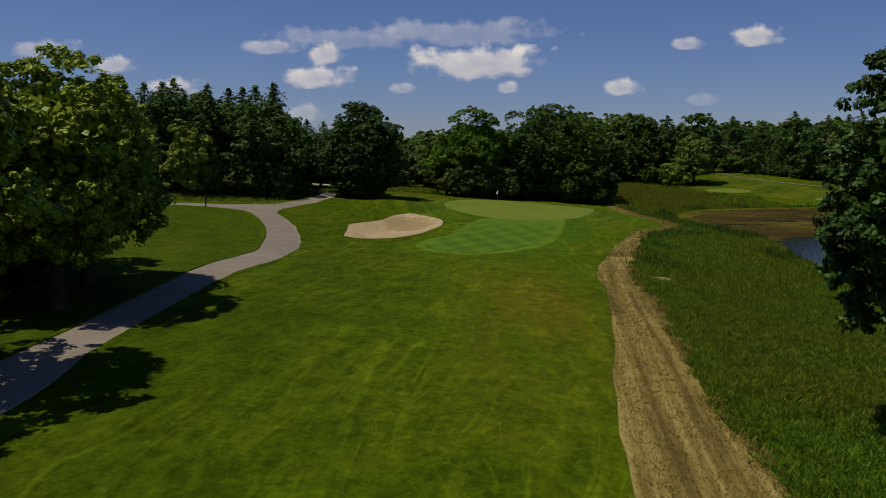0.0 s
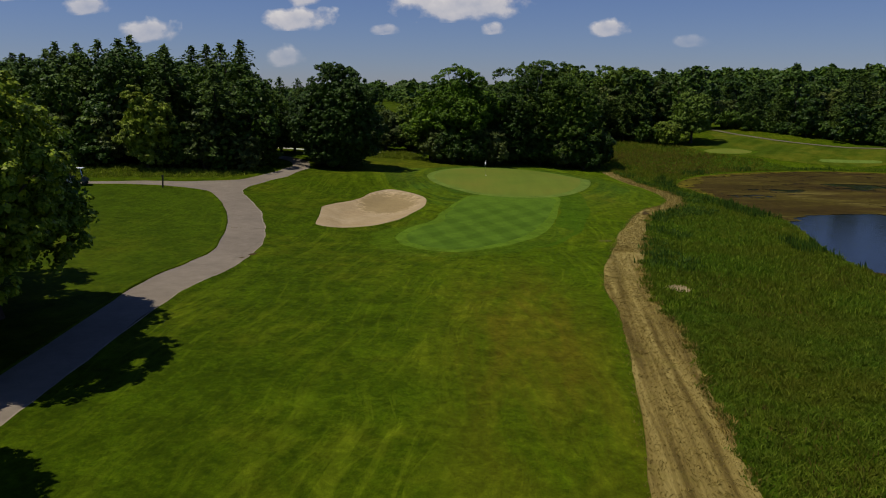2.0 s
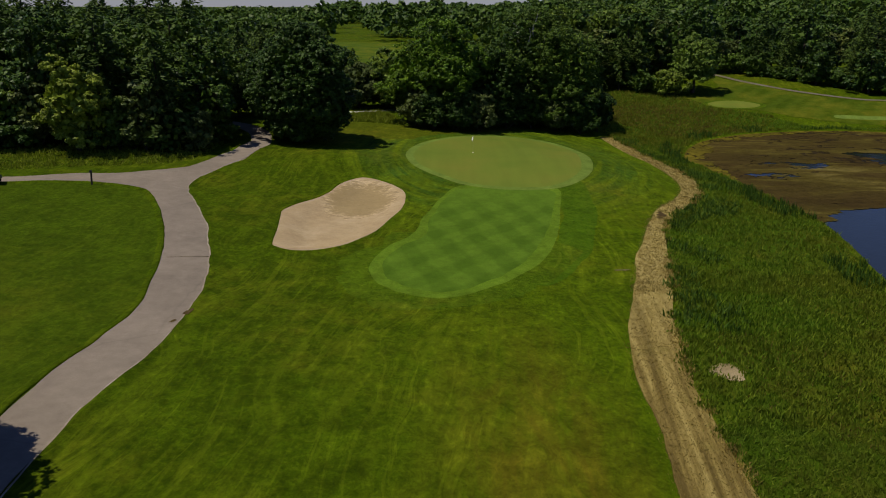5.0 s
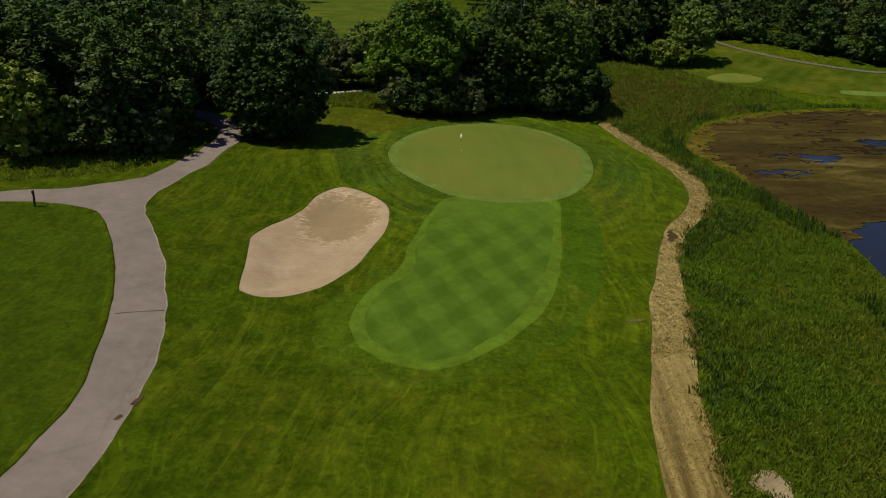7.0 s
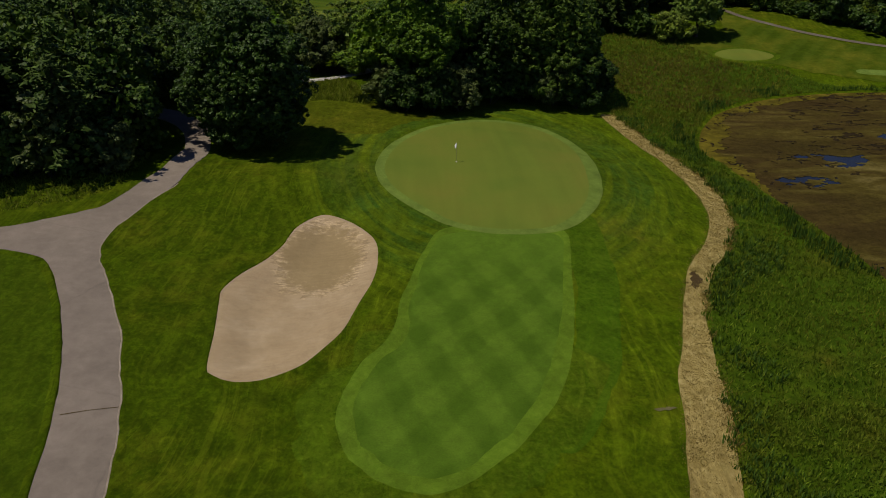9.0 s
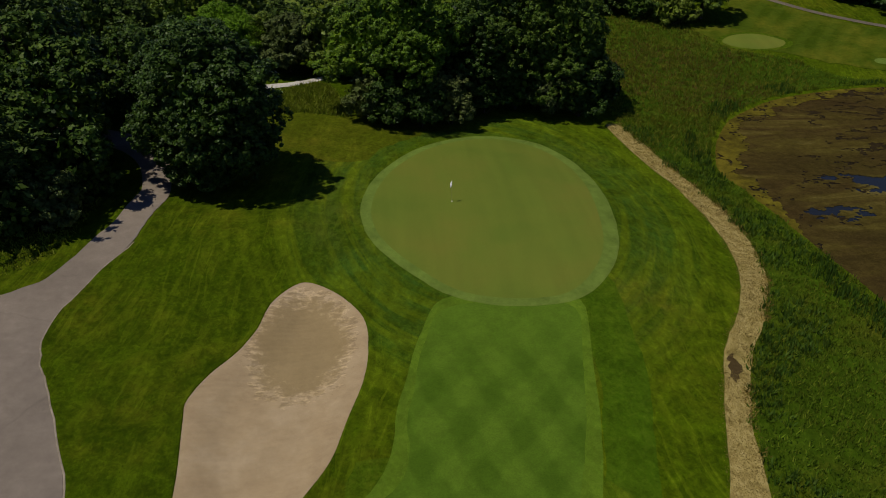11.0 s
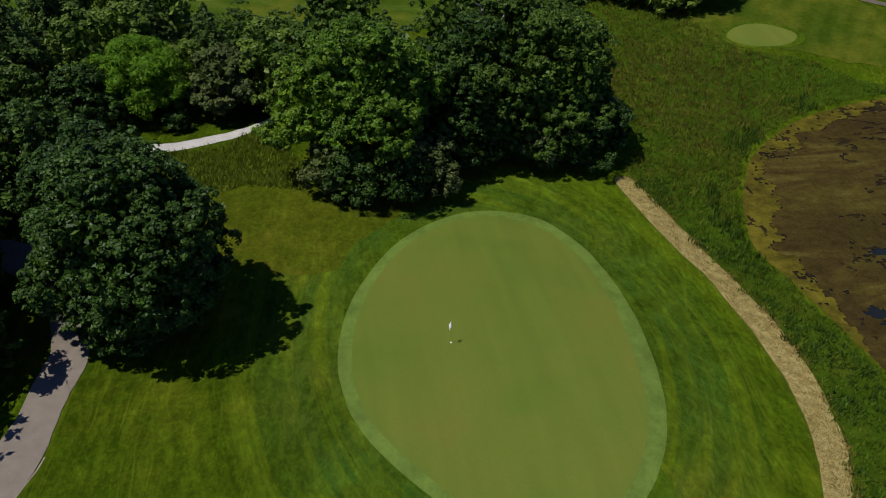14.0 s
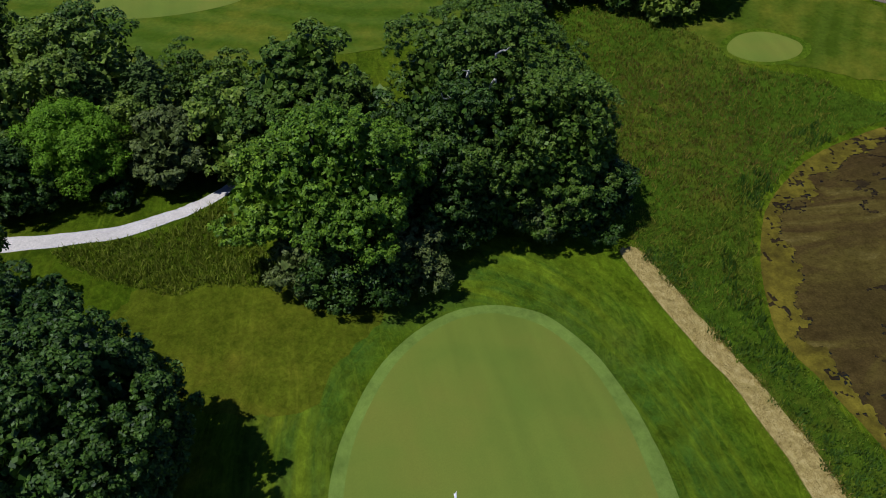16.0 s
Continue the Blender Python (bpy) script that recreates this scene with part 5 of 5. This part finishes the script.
stand(broadleaf("maple_tree", "smaller maple at the back of the tree clump", 11.8, 3.8, 0.8, LEAF_WOOD, 28, 420, 44, 0.7, 0.28, 5, 0.2), 0.4, 121.6)
for x, y, tall_, wide_, seed_ in ((-1.2, 108.5, 4.6, 2.1, 81), (0.7, 107.3, 4.2, 2.2, 82), (3.4, 107.1, 4.4, 2.3, 83), (6.0, 108.0, 4.6, 2.2, 84), (9.4, 111.4, 4.8, 2.2, 85), (12.6, 112.6, 4.6, 2.3, 86), (15.6, 111.9, 4.4, 2.2, 87), (18.4, 111.2, 4.8, 2.3, 88), (20.8, 112.8, 5.0, 2.2, 89)):
    stand(shrub("thicket_shrub", "dense dark shrub under the tree clump", tall_, wide_, LEAF_OAK if seed_ % 3 else LEAF_OLIVE, seed_, "shrubs under the clump", 150, 34, 0.2), x, y)
stand(broadleaf("willow_tree", "lone willow with drooping yellow-green crown", 8.7, 4.0, 1.3, LEAF_WILLOW, 29, 420, 40, 0.6, 0.26, 6, 0.25, lobes=0.3), 40.7, 141.0)
stand(broadleaf("young_tree", "light yellow-green young tree in front of the wood", 8.2, 2.9, 0.4, LEAF_YOUNG, 30, 240, 52, 0.6, 0.26, 5, 0.16), -30.0, 84.9)
stand(broadleaf("locust_tree", "light green round tree with fine foliage beside the gravel path", 6.6, 3.3, 0.3, LEAF_LOCUST, 61, 420, 70, 0.9, 0.15, 5, 0.16, low=0.9, lobes=0.1), -15.7, 121.6)
stand(broadleaf("olive_tree", "grey-olive small tree beside the gravel path", 5.6, 2.8, 0.3, LEAF_OLIVE, 62, 240, 56, 0.6, 0.24, 5, 0.16, low=0.9), -9.4, 121.4)

stand(broadleaf("thicket_tree", "low dark rounded tree beside the gravel path", 5.2, 2.7, 0.2, LEAF_OAK, 90, 420, 36, 0.5, 0.2, 5, 0.15, low=0.8, lobes=0.1), -19.6, 119.6)

# woodland kinds, repeated
WOOD = [
    broadleaf("woodland_tree", "dense dark green broadleaf tree in the wood", 13.5, 4.8, 0.0, LEAF_WOOD, 31, 210, 34, 1.0, 0.38, 3, 0.24, group="woodland trees", low=0.5),
    broadleaf("woodland_tree", "dense dark green broadleaf tree in the wood", 12.0, 4.5, 0.0, LEAF_OAK, 32, 200, 34, 1.0, 0.38, 3, 0.24, group="woodland trees", low=0.5),
    broadleaf("woodland_tree", "middle green broadleaf tree in the wood", 11.0, 4.3, 0.0, LEAF_WOOD, 33, 200, 34, 0.95, 0.38, 3, 0.22, group="woodland trees", low=0.5),
]
WOOD.append(broadleaf("woodland_tree", "pale yellow-green broadleaf tree in the wood", 11.5, 4.4, 0.0, LEAF_PALE, 38, 220, 34, 0.95, 0.4, 3, 0.22, group="woodland trees", low=0.5))
FAR_WOOD = [
    broadleaf("woodland_tree", "far dark green broadleaf tree in the wood", 13.0, 4.8, 0.0, LEAF_WOOD, 41, 90, 24, 1.2, 0.75, 2, 0.24, group="woodland trees", low=0.5),
    broadleaf("woodland_tree", "far grey-olive broadleaf tree in the wood", 12.0, 4.6, 0.0, LEAF_OLIVE, 42, 90, 24, 1.2, 0.75, 2, 0.24, group="woodland trees", low=0.5),
    broadleaf("woodland_tree", "far grey-green broadleaf tree in the wood", 12.0, 4.6, 0.0, LEAF_OAK, 43, 90, 24, 1.2, 0.75, 2, 0.24, group="woodland trees", low=0.5),
]
PINES = [pine("pine_tree", "dark green pine among the wood", 13.6, 3.5, 34, 24, "woodland pines"), pine("pine_tree", "dark green pine among the wood", 12.2, 3.2, 35, 20, "woodland pines")]
BUSHES = [shrub("shrub", "low dark green bush at the edge of the wood", 3.2, 2.2, LEAF_WOOD, 36, "woodland bushes"),
          shrub("shrub", "low grey-green bush at the edge of the wood", 2.4, 1.9, LEAF_OAK, 37, "woodland bushes")]
used = set()
rw = np.random.default_rng(77)


def plant(kind, x, y, size=1.0, tall=1.0):
    turn = float(rw.uniform(0, 360))
    if kind.name in used:
        return again(kind, x, y, turn, size, tall)
    used.add(kind.name)
    kind.matrix_basis = pose(x, y, height(x, y), 0, 0, turn)
    return kind


def wood(places, kinds, low=0.85, high=1.15):
    for x, y in places:
        plant(kinds[int(rw.integers(len(kinds)))], x, y, float(rw.uniform(low, high)), float(rw.uniform(0.92, 1.04)))


def rows_of(x0, x1, y0, y1, gap, keep=lambda x, y: True):
    out_ = []
    n = 0
    y = y0
    while y <= y1:
        x = x0 + (gap / 2 if n % 2 else 0)
        while x <= x1:
            a, b = x + float(rw.uniform(-0.3, 0.3)) * gap, y + float(rw.uniform(-0.3, 0.3)) * gap
            if keep(a, b):
                out_.append((a, b))
            x += gap
        y += gap * 0.85
        n += 1
    return out_


MIX = [WOOD[0], WOOD[1], PINES[0], WOOD[1], WOOD[0], PINES[1], WOOD[2]]
FAR_MIX = [FAR_WOOD[0], FAR_WOOD[1], FAR_WOOD[2], PINES[0], PINES[1], PINES[0]]
ridge = [(x, 98.5 + 2.5 * math.sin(x * 1.7)) for x in np.arange(-53.0, -24.0, 2.2)]
off_path = lambda x, y: float(inside(PATH_EDGE, np.array([x]), np.array([y]))[0]) < -2.2 and float(inside(BACK_PATH, np.array([x]), np.array([y]))[0]) < -2.4
wood(rows_of(-66, -22.5, 88.5, 110, 4.6, lambda x, y: off_path(x, y) and y > 87.5 + 0.12 * (-22 - x) * (x < -30) and (x < -26 or y < 106)), MIX, 0.84, 0.97)
wood(ridge, [PINES[0], WOOD[0], PINES[1], WOOD[1]], 0.82, 0.9)
wood([(x, 104 + 1.5 * math.sin(x * 2.1)) for x in np.arange(-62.0, -25.0, 2.3)], [PINES[0], WOOD[0], PINES[0]], 0.95, 1.03)
wood([(x, 107.6 + 1.2 * math.sin(x * 1.3)) for x in np.arange(-60.0, -28.0, 3.0)], [WOOD[0], WOOD[1], WOOD[0], PINES[0]], 0.9, 0.98)
wood(rows_of(-60, -23, 120.5, 136, 6.0, off_path), [WOOD[0], WOOD[3], WOOD[2], WOOD[3], PINES[1]], 0.6, 0.85)
wood([(-12.4, 125.0), (-6.4, 127.6), (-6.4, 123.4), (-4.6, 129.6), (-8.6, 131.4)], [WOOD[2], WOOD[3], WOOD[3]], 0.46, 0.56)
wood([(-21.4, 124.4), (-18.0, 127.2), (-14.6, 130.4), (-19.0, 132.4), (-24.0, 129.4), (-25.2, 122.6), (-22.4, 136.0), (-15.6, 135.4)], [WOOD[2], WOOD[3], WOOD[3], PINES[1]], 0.72, 0.84)
wood([(-1.8, 120.2), (1.4, 124.4), (4.2, 121.4), (-4.2, 121.2)], [WOOD[2], WOOD[0], WOOD[3]], 0.78, 0.86)
wood([(-10.8, 127.8), (-15.4, 127.6)], [PINES[1]], 0.6, 0.66)
wood([(-21.6, 107.4), (-20.4, 109.8)], [WOOD[1], WOOD[0]], 0.6, 0.66)
wood([(-21.6, 92.0), (-22.4, 96.6), (-24.4, 101.0), (-25.6, 104.2)], [WOOD[0], WOOD[1]], 0.76, 0.84)
for x, y, s in [(-23.0, 87.4, 1.0), (-19.8, 92.6, 0.9), (-26, 87.2, 0.9), (-28.2, 86.2, 0.9), (-35, 84.6, 1.0), (-37.4, 84.4, 1.3), (-40, 84, 1.1), (-45, 83.5, 1.0), (-22.0, 98.5, 0.9), (-23.6, 103.0, 1.0), (-20.2, 120.6, 1.0), (-5.6, 121.8, 0.8),
                (-18, 119.2, 0.8), (-13.2, 118.8, 0.7), (-22.8, 119.8, 0.9), (33, 141.5, 1.1)]:
    plant(BUSHES[int(rw.integers(2))], x, y, s)
stand(shrub("shrub", "bright yellow-green bush beside the willow", 3.8, 2.7, LEAF_YOUNG, 66, "", 80, 50, 0.26), 36.2, 139.2)
for x, y, s_ in ((-19.0, 30.2, 0.9), (-20.8, 33.0, 1.2), (-20.4, 36.6, 1.1), (-18.6, 34.6, 0.8)):
    plant(BUSHES[0], x, y, s_)
for k in range(22):
    plant(BUSHES[k % 2], 52.5 + 1.5 * k + float(rw.uniform(-0.5, 0.5)), max(158.6 - 1.72 * k, 134 - 0.55 * k) + float(rw.uniform(-0.7, 0.7)), float(rw.uniform(0.6, 1.4)))
stand(shrub("shrub", "grey-green bushy shrub beside the cart path", 3.4, 2.0, LEAF_OLIVE, 67, "", 90, 44, 0.22), -20.9, 88.6)
EDGE = [shrub("tall_shrub", "tall grey-green bush at the sunny edge of the wood", 6.4, 2.0, LEAF_OLIVE, 68, "wood edge bushes", 130, 34, 0.3),
        shrub("tall_shrub", "tall light green bush at the sunny edge of the wood", 5.2, 1.9, LEAF_PALE, 69, "wood edge bushes", 120, 34, 0.3)]
for k, x in enumerate((-24.6, -27.0, -34.0, -36.6, -39.6, -42.8, -46.4, -50.2)):
    plant(EDGE[k % 2], x, 86.6 - 0.1 * (k % 3) - 0.07 * max(0, -30 - x), float(rw.uniform(0.8, 1.1)))
# woods beyond the marsh and the back fairway
wood(rows_of(20, 46, 150, 186, 6.5, lambda x, y: y > 148 + 0.5 * max(0, x - 34)), [FAR_WOOD[0], FAR_WOOD[2], PINES[1], FAR_WOOD[1], FAR_WOOD[0]], 0.85, 1.04)
wood([(20.6, 149.0), (24.4, 151.0), (28.2, 152.6), (32.0, 154.2)], [WOOD[3]], 1.08, 1.18)
wood(rows_of(52, 130, 128, 182, 7.0, lambda x, y: y > 158.5 - 1.15 * (x - 50) + 0.5 * max(0, x - 70)), [FAR_WOOD[2], FAR_WOOD[2], PINES[1], FAR_WOOD[2], PINES[0], FAR_WOOD[1], PINES[0]], 0.55, 1.0)
wood([(22.6, 141), (26, 143.5), (29.8, 144.0), (32.4, 144.6)], [PINES[1]], 0.66, 0.8)
wood(rows_of(-86, -68, 86, 128, 14.0), FAR_MIX, 0.74, 0.9)
wood(rows_of(-90, -28, 196, 224, 9.0), FAR_MIX, 0.42, 0.54)


def far_woods():
    """Distant wooded hills: crowns of many leaf clumps, too many to count."""
    r = np.random.default_rng(91)
    vs, fs, n = [], [], 0
    for y0, y1, count, big in ((200, 260, 120, 1.0), (260, 420, 260, 1.5), (420, 1100, 330, 3.2)):
        for _ in range(count):
            y = r.uniform(y0, y1)
            x = r.uniform(-0.62, 0.72) * y
            if y < 245 and -30 < x < 22:
                continue
            s = r.uniform(4.2, 6.2) * big**0.6
            h = r.uniform(7.5, 11) if x > -0.14 * y else r.uniform(5, 6.5)
            v, f, _ = crown_np(r, (s, s, h * 0.55), np.array([x, y, height(x, y) + h * 0.5]), 26, 10, s * 0.36, 1.5 * big**0.7, 0.6)
            vs.append(v)
            fs.append(f + n)
            n += len(v)
    tagged(new("far_woods", mesh_np("far_woods", np.concatenate(vs), np.concatenate(fs), LEAF_WOOD)), "distant wooded hills along the skyline", "woods", kind="stuff")


far_woods()


# ---- things on the course ----
def revolve(profile, seg=16):
    """A turned mesh from (radius, height) pairs."""
    bm = bmesh.new()
    rings = []
    for rad, z in profile:
        rings.append([bm.verts.new((rad * math.cos(a), rad * math.sin(a), z)) for a in np.linspace(0, 2 * math.pi, seg, endpoint=False)])
    for lo, hi in zip(rings, rings[1:]):
        for i in range(seg):
            bm.faces.new((lo[i], lo[(i + 1) % seg], hi[(i + 1) % seg], hi[i]))
    bm.faces.new(rings[0][::-1])
    bm.faces.new(rings[-1])
    return bm


def flagstick():
    thing = tagged(new("flagstick"), "thin white flagstick with a small white flag in the hole", "flagstick")
    x, y = 4.77, 91.65
    thing.matrix_basis = pose(x, y, height(x, y) + 0.045)
    part("pole", revolve([(0.009, 0), (0.009, 0.8), (0.007, 1.55)], 10), POLE, thing, "thin yellowed pole")
    part("knob", revolve([(0.005, 1.55), (0.02, 1.57), (0.02, 1.59), (0.004, 1.61)], 10), WHITE, thing)
    n, m = 10, 6
    v = [(-0.012 - 0.12 * i / n * (1 - 0.1 * j / m), 0.05 * math.sin(i * 0.9 + j * 0.5) * i / n - 0.14 * j / m, 1.53 - 0.28 * j / m - 0.16 * (i / n) ** 1.5) for i in range(n + 1) for j in range(m + 1)]
    f = [(i * (m + 1) + j, (i + 1) * (m + 1) + j, (i + 1) * (m + 1) + j + 1, i * (m + 1) + j + 1) for i in range(n) for j in range(m)]
    flag = part("flag", mesh_np("flag", v, f, CLOTH, True), CLOTH, thing)
    so = flag.modifiers.new("thickness", "SOLIDIFY")
    so.thickness = 0.004
    part("cup_rim", revolve([(0.05, -0.03), (0.056, -0.03), (0.056, 0.004), (0.05, 0.004)], 16), WHITE, thing)


flagstick()


def marker_post():
    thing = tagged(new("marker_post"), "dark wooden marker post at the path junction", "post")
    x, y = -24.6, 74.9
    thing.matrix_basis = pose(x, y, height(x, y) - 0.1, 0, 4, 0)
    bm = bmesh.new()
    box(bm, (0.11, 0.11, 1.25), (0, 0, 0.62), 0.012)
    part("post", bm, POST_WOOD, thing, smooth=False)
    bm = bmesh.new()
    box(bm, (0.16, 0.05, 0.22), (0, -0.082, 1.12), 0.01)
    part("sign_plate", bm, BLACK, thing, smooth=False)


marker_post()


def golf_cart(label):
    """A two-seat golf cart, front towards +x."""
    thing = tagged(new("golf_cart"), label, "golf cart", "parked golf carts")
    for piece, prof, m, words in (
            ("body", [(-1.12, 0.42), (-1.15, 0.66), (-0.95, 0.76), (-0.45, 0.74), (-0.34, 0.36), (-0.2, 0.33), (-0.2, 0.27), (-0.6, 0.27)], CREAM, "cream rear body panels"),
            ("cowl", [(-0.19, 0.27), (-0.19, 0.33), (0.42, 0.34), (0.55, 0.74), (0.66, 0.86), (0.96, 0.74), (1.14, 0.56), (1.16, 0.40), (0.4, 0.27)], COWL, "dark grey front cowl and floor")):
        bm = bmesh.new()
        sides = [[bm.verts.new((x, y, z)) for x, z in prof] for y in (-0.56, 0.56)]
        bm.faces.new(sides[0])
        bm.faces.new(sides[1][::-1])
        for a in range(len(prof)):
            b = (a + 1) % len(prof)
            bm.faces.new((sides[0][a], sides[1][a], sides[1][b], sides[0][b]))
        bmesh.ops.recalc_face_normals(bm, faces=bm.faces)
        bmesh.ops.bevel(bm, geom=list(bm.edges), offset=0.02, segments=2, affect="EDGES")
        part(piece, bm, m, thing, words, smooth=False)
    bm = bmesh.new()
    v, f = [(x, y, z) for x, z in ((0.64, 0.9), (0.47, 1.74)) for y in (-0.48, 0.48)] + [(x + 0.012, y, z) for x, z in ((0.64, 0.9), (0.47, 1.74)) for y in (-0.48, 0.48)], [(0, 1, 3, 2), (4, 6, 7, 5), (0, 2, 6, 4), (1, 5, 7, 3)]
    part("windscreen", mesh_np("windscreen", v, f, SCREEN), SCREEN, thing, "clear plastic windscreen")
    bm = bmesh.new()
    box(bm, (1.75, 1.12, 0.07), (-0.12, 0, 1.79), 0.03)
    part("roof", bm, WHITE, thing, "white flat roof", smooth=False)
    for x, z0, lean in ((-0.92, 0.8, 0.0), (0.62, 0.88, -0.10)):
        for y in (-0.5, 0.5):
            v, f = tube_np([(x, y, z0), (x + lean, y, 1.3), (x + lean * 1.8, y, 1.78)], (0.02, 0.02, 0.02), 8)
            part("strut", mesh_np("strut", v, f, BLACK, True), BLACK, thing)
    bm = bmesh.new()
    box(bm, (0.52, 1.02, 0.14), (-0.42, 0, 0.86), 0.04)
    part("seat", bm, BLACK, thing, smooth=False)
    bm = bmesh.new()
    box(bm, (0.12, 1.02, 0.42), (-0.72, 0, 1.1), 0.04)
    part("backrest", bm, BLACK, thing, smooth=False)
    bm = bmesh.new()
    box(bm, (0.42, 0.9, 0.5), (-1.02, 0, 0.95), 0.06)
    part("bag_well", bm, BLACK, thing, smooth=False)
    for y in (-0.56, 0.56):
        bm = bmesh.new()
        box(bm, (0.78, 0.03, 0.10), (0.03, y, 0.36), 0.01)
        part("sill", bm, BLACK, thing, "black side sill", smooth=False)
    v, f = tube_np([(0.42, 0.25, 0.8), (0.22, 0.25, 1.06)], (0.02, 0.02), 8)
    part("steering_column", mesh_np("steering_column", v, f, BLACK, True), BLACK, thing)
    a = np.linspace(0, 2 * np.pi, 17)
    v, f = tube_np(np.column_stack([0.22 + 0.1 * np.sin(a), 0.25 + 0.17 * np.cos(a), 1.06 + 0.13 * np.sin(a)]), np.full(17, 0.014), 6)
    part("steering_wheel", mesh_np("steering_wheel", v, f, BLACK, True), BLACK, thing)
    for x in (-0.78, 0.80):
        for y in (-0.50, 0.50):
            bm = revolve([(0.13, -0.09), (0.20, -0.10), (0.225, -0.06), (0.225, 0.06), (0.20, 0.10), (0.13, 0.09)], 20)
            bmesh.ops.rotate(bm, matrix=Matrix.Rotation(math.pi / 2, 3, "X"), verts=bm.verts)
            w = part("wheel", bm, RUBBER, thing)
            w.location = (x, y, 0.225)
            bm = revolve([(0.10, -0.10), (0.10, 0.10), (0.05, 0.105)], 16)
            bmesh.ops.rotate(bm, matrix=Matrix.Rotation(math.pi / 2, 3, "X"), verts=bm.verts)
            part("rim", bm, BLACK, w)
    return thing


cart = golf_cart("cream golf cart with white roof parked on the path")
cart.matrix_basis = pose(-31.65, 73.5, height(-31.65, 73.5) + 0.04, 0, 0, 14) @ Matrix.Scale(0.82, 4)
copy_thing(cart, pose(-33.8, 72.9, height(-33.8, 72.9) + 0.04, 0, 0, 16) @ Matrix.Scale(0.82, 4))


def water_tower():
    thing = tagged(new("water_tower"), "distant white water tower above the woods", "water tower")
    x, y = -134, 905
    thing.matrix_basis = pose(x, y, height(x, y) + 2.0)
    part("tank", revolve([(1.0, 2.5), (5.0, 4.2), (6.2, 6.5), (6.2, 8.0), (5.2, 9.6), (2.5, 10.6), (0.3, 10.9)], 28), WHITE, thing)
    part("stem", revolve([(2.0, -3), (1.4, 0), (1.2, 3)], 16), WHITE, thing)


water_tower()


# ---- clouds, far behind everything ----
def cloud(x, z, w, h, dense=1.0):
    n = 12
    v = [(w * (i / n - 0.5), 40 * math.sin(i / n * math.pi) * math.sin(j / n * math.pi), h * (j / n - 0.5)) for i in range(n + 1) for j in range(n + 1)]
    f = [(i * (n + 1) + j, (i + 1) * (n + 1) + j, (i + 1) * (n + 1) + j + 1, i * (n + 1) + j + 1) for i in range(n) for j in range(n)]
    ob = new("cloud", mesh_np("cloud", v, f, CLOUD, True))
    ob.location = (x, 3000, z)
    ob.color = (dense, dense, dense, 1)
    ob.visible_shadow = False
    return tagged(ob, "small white fair-weather cloud in the blue sky", "cloud", "clouds", "structure")


for x, z, w, h, dense in ((-610, 389, 165, 121, 1), (-649, 300, 329, 121, 1), (-30, 357, 637, 176, 1), (95, 258, 110, 66, 0.8), (525, 262, 187, 92, 0.9), (1016, 450, 231, 110, 1),
                          (763, 420, 165, 70, 0.7), (-1216, 257, 264, 121, 0.8), (-1448, 347, 209, 99, 0.8), (-310, 253, 143, 57, 0.6), (-822, 410, 307, 79, 0.6),
                          (-85, 463, 922, 132, 0.35), (-516, 443, 791, 110, 0.3), (-695, 161, 176, 110, 0.5), (831, 212, 176, 66, 0.3), (-1728, 404, 329, 110, 0.5)):
    cloud(x, z, w, h, dense)
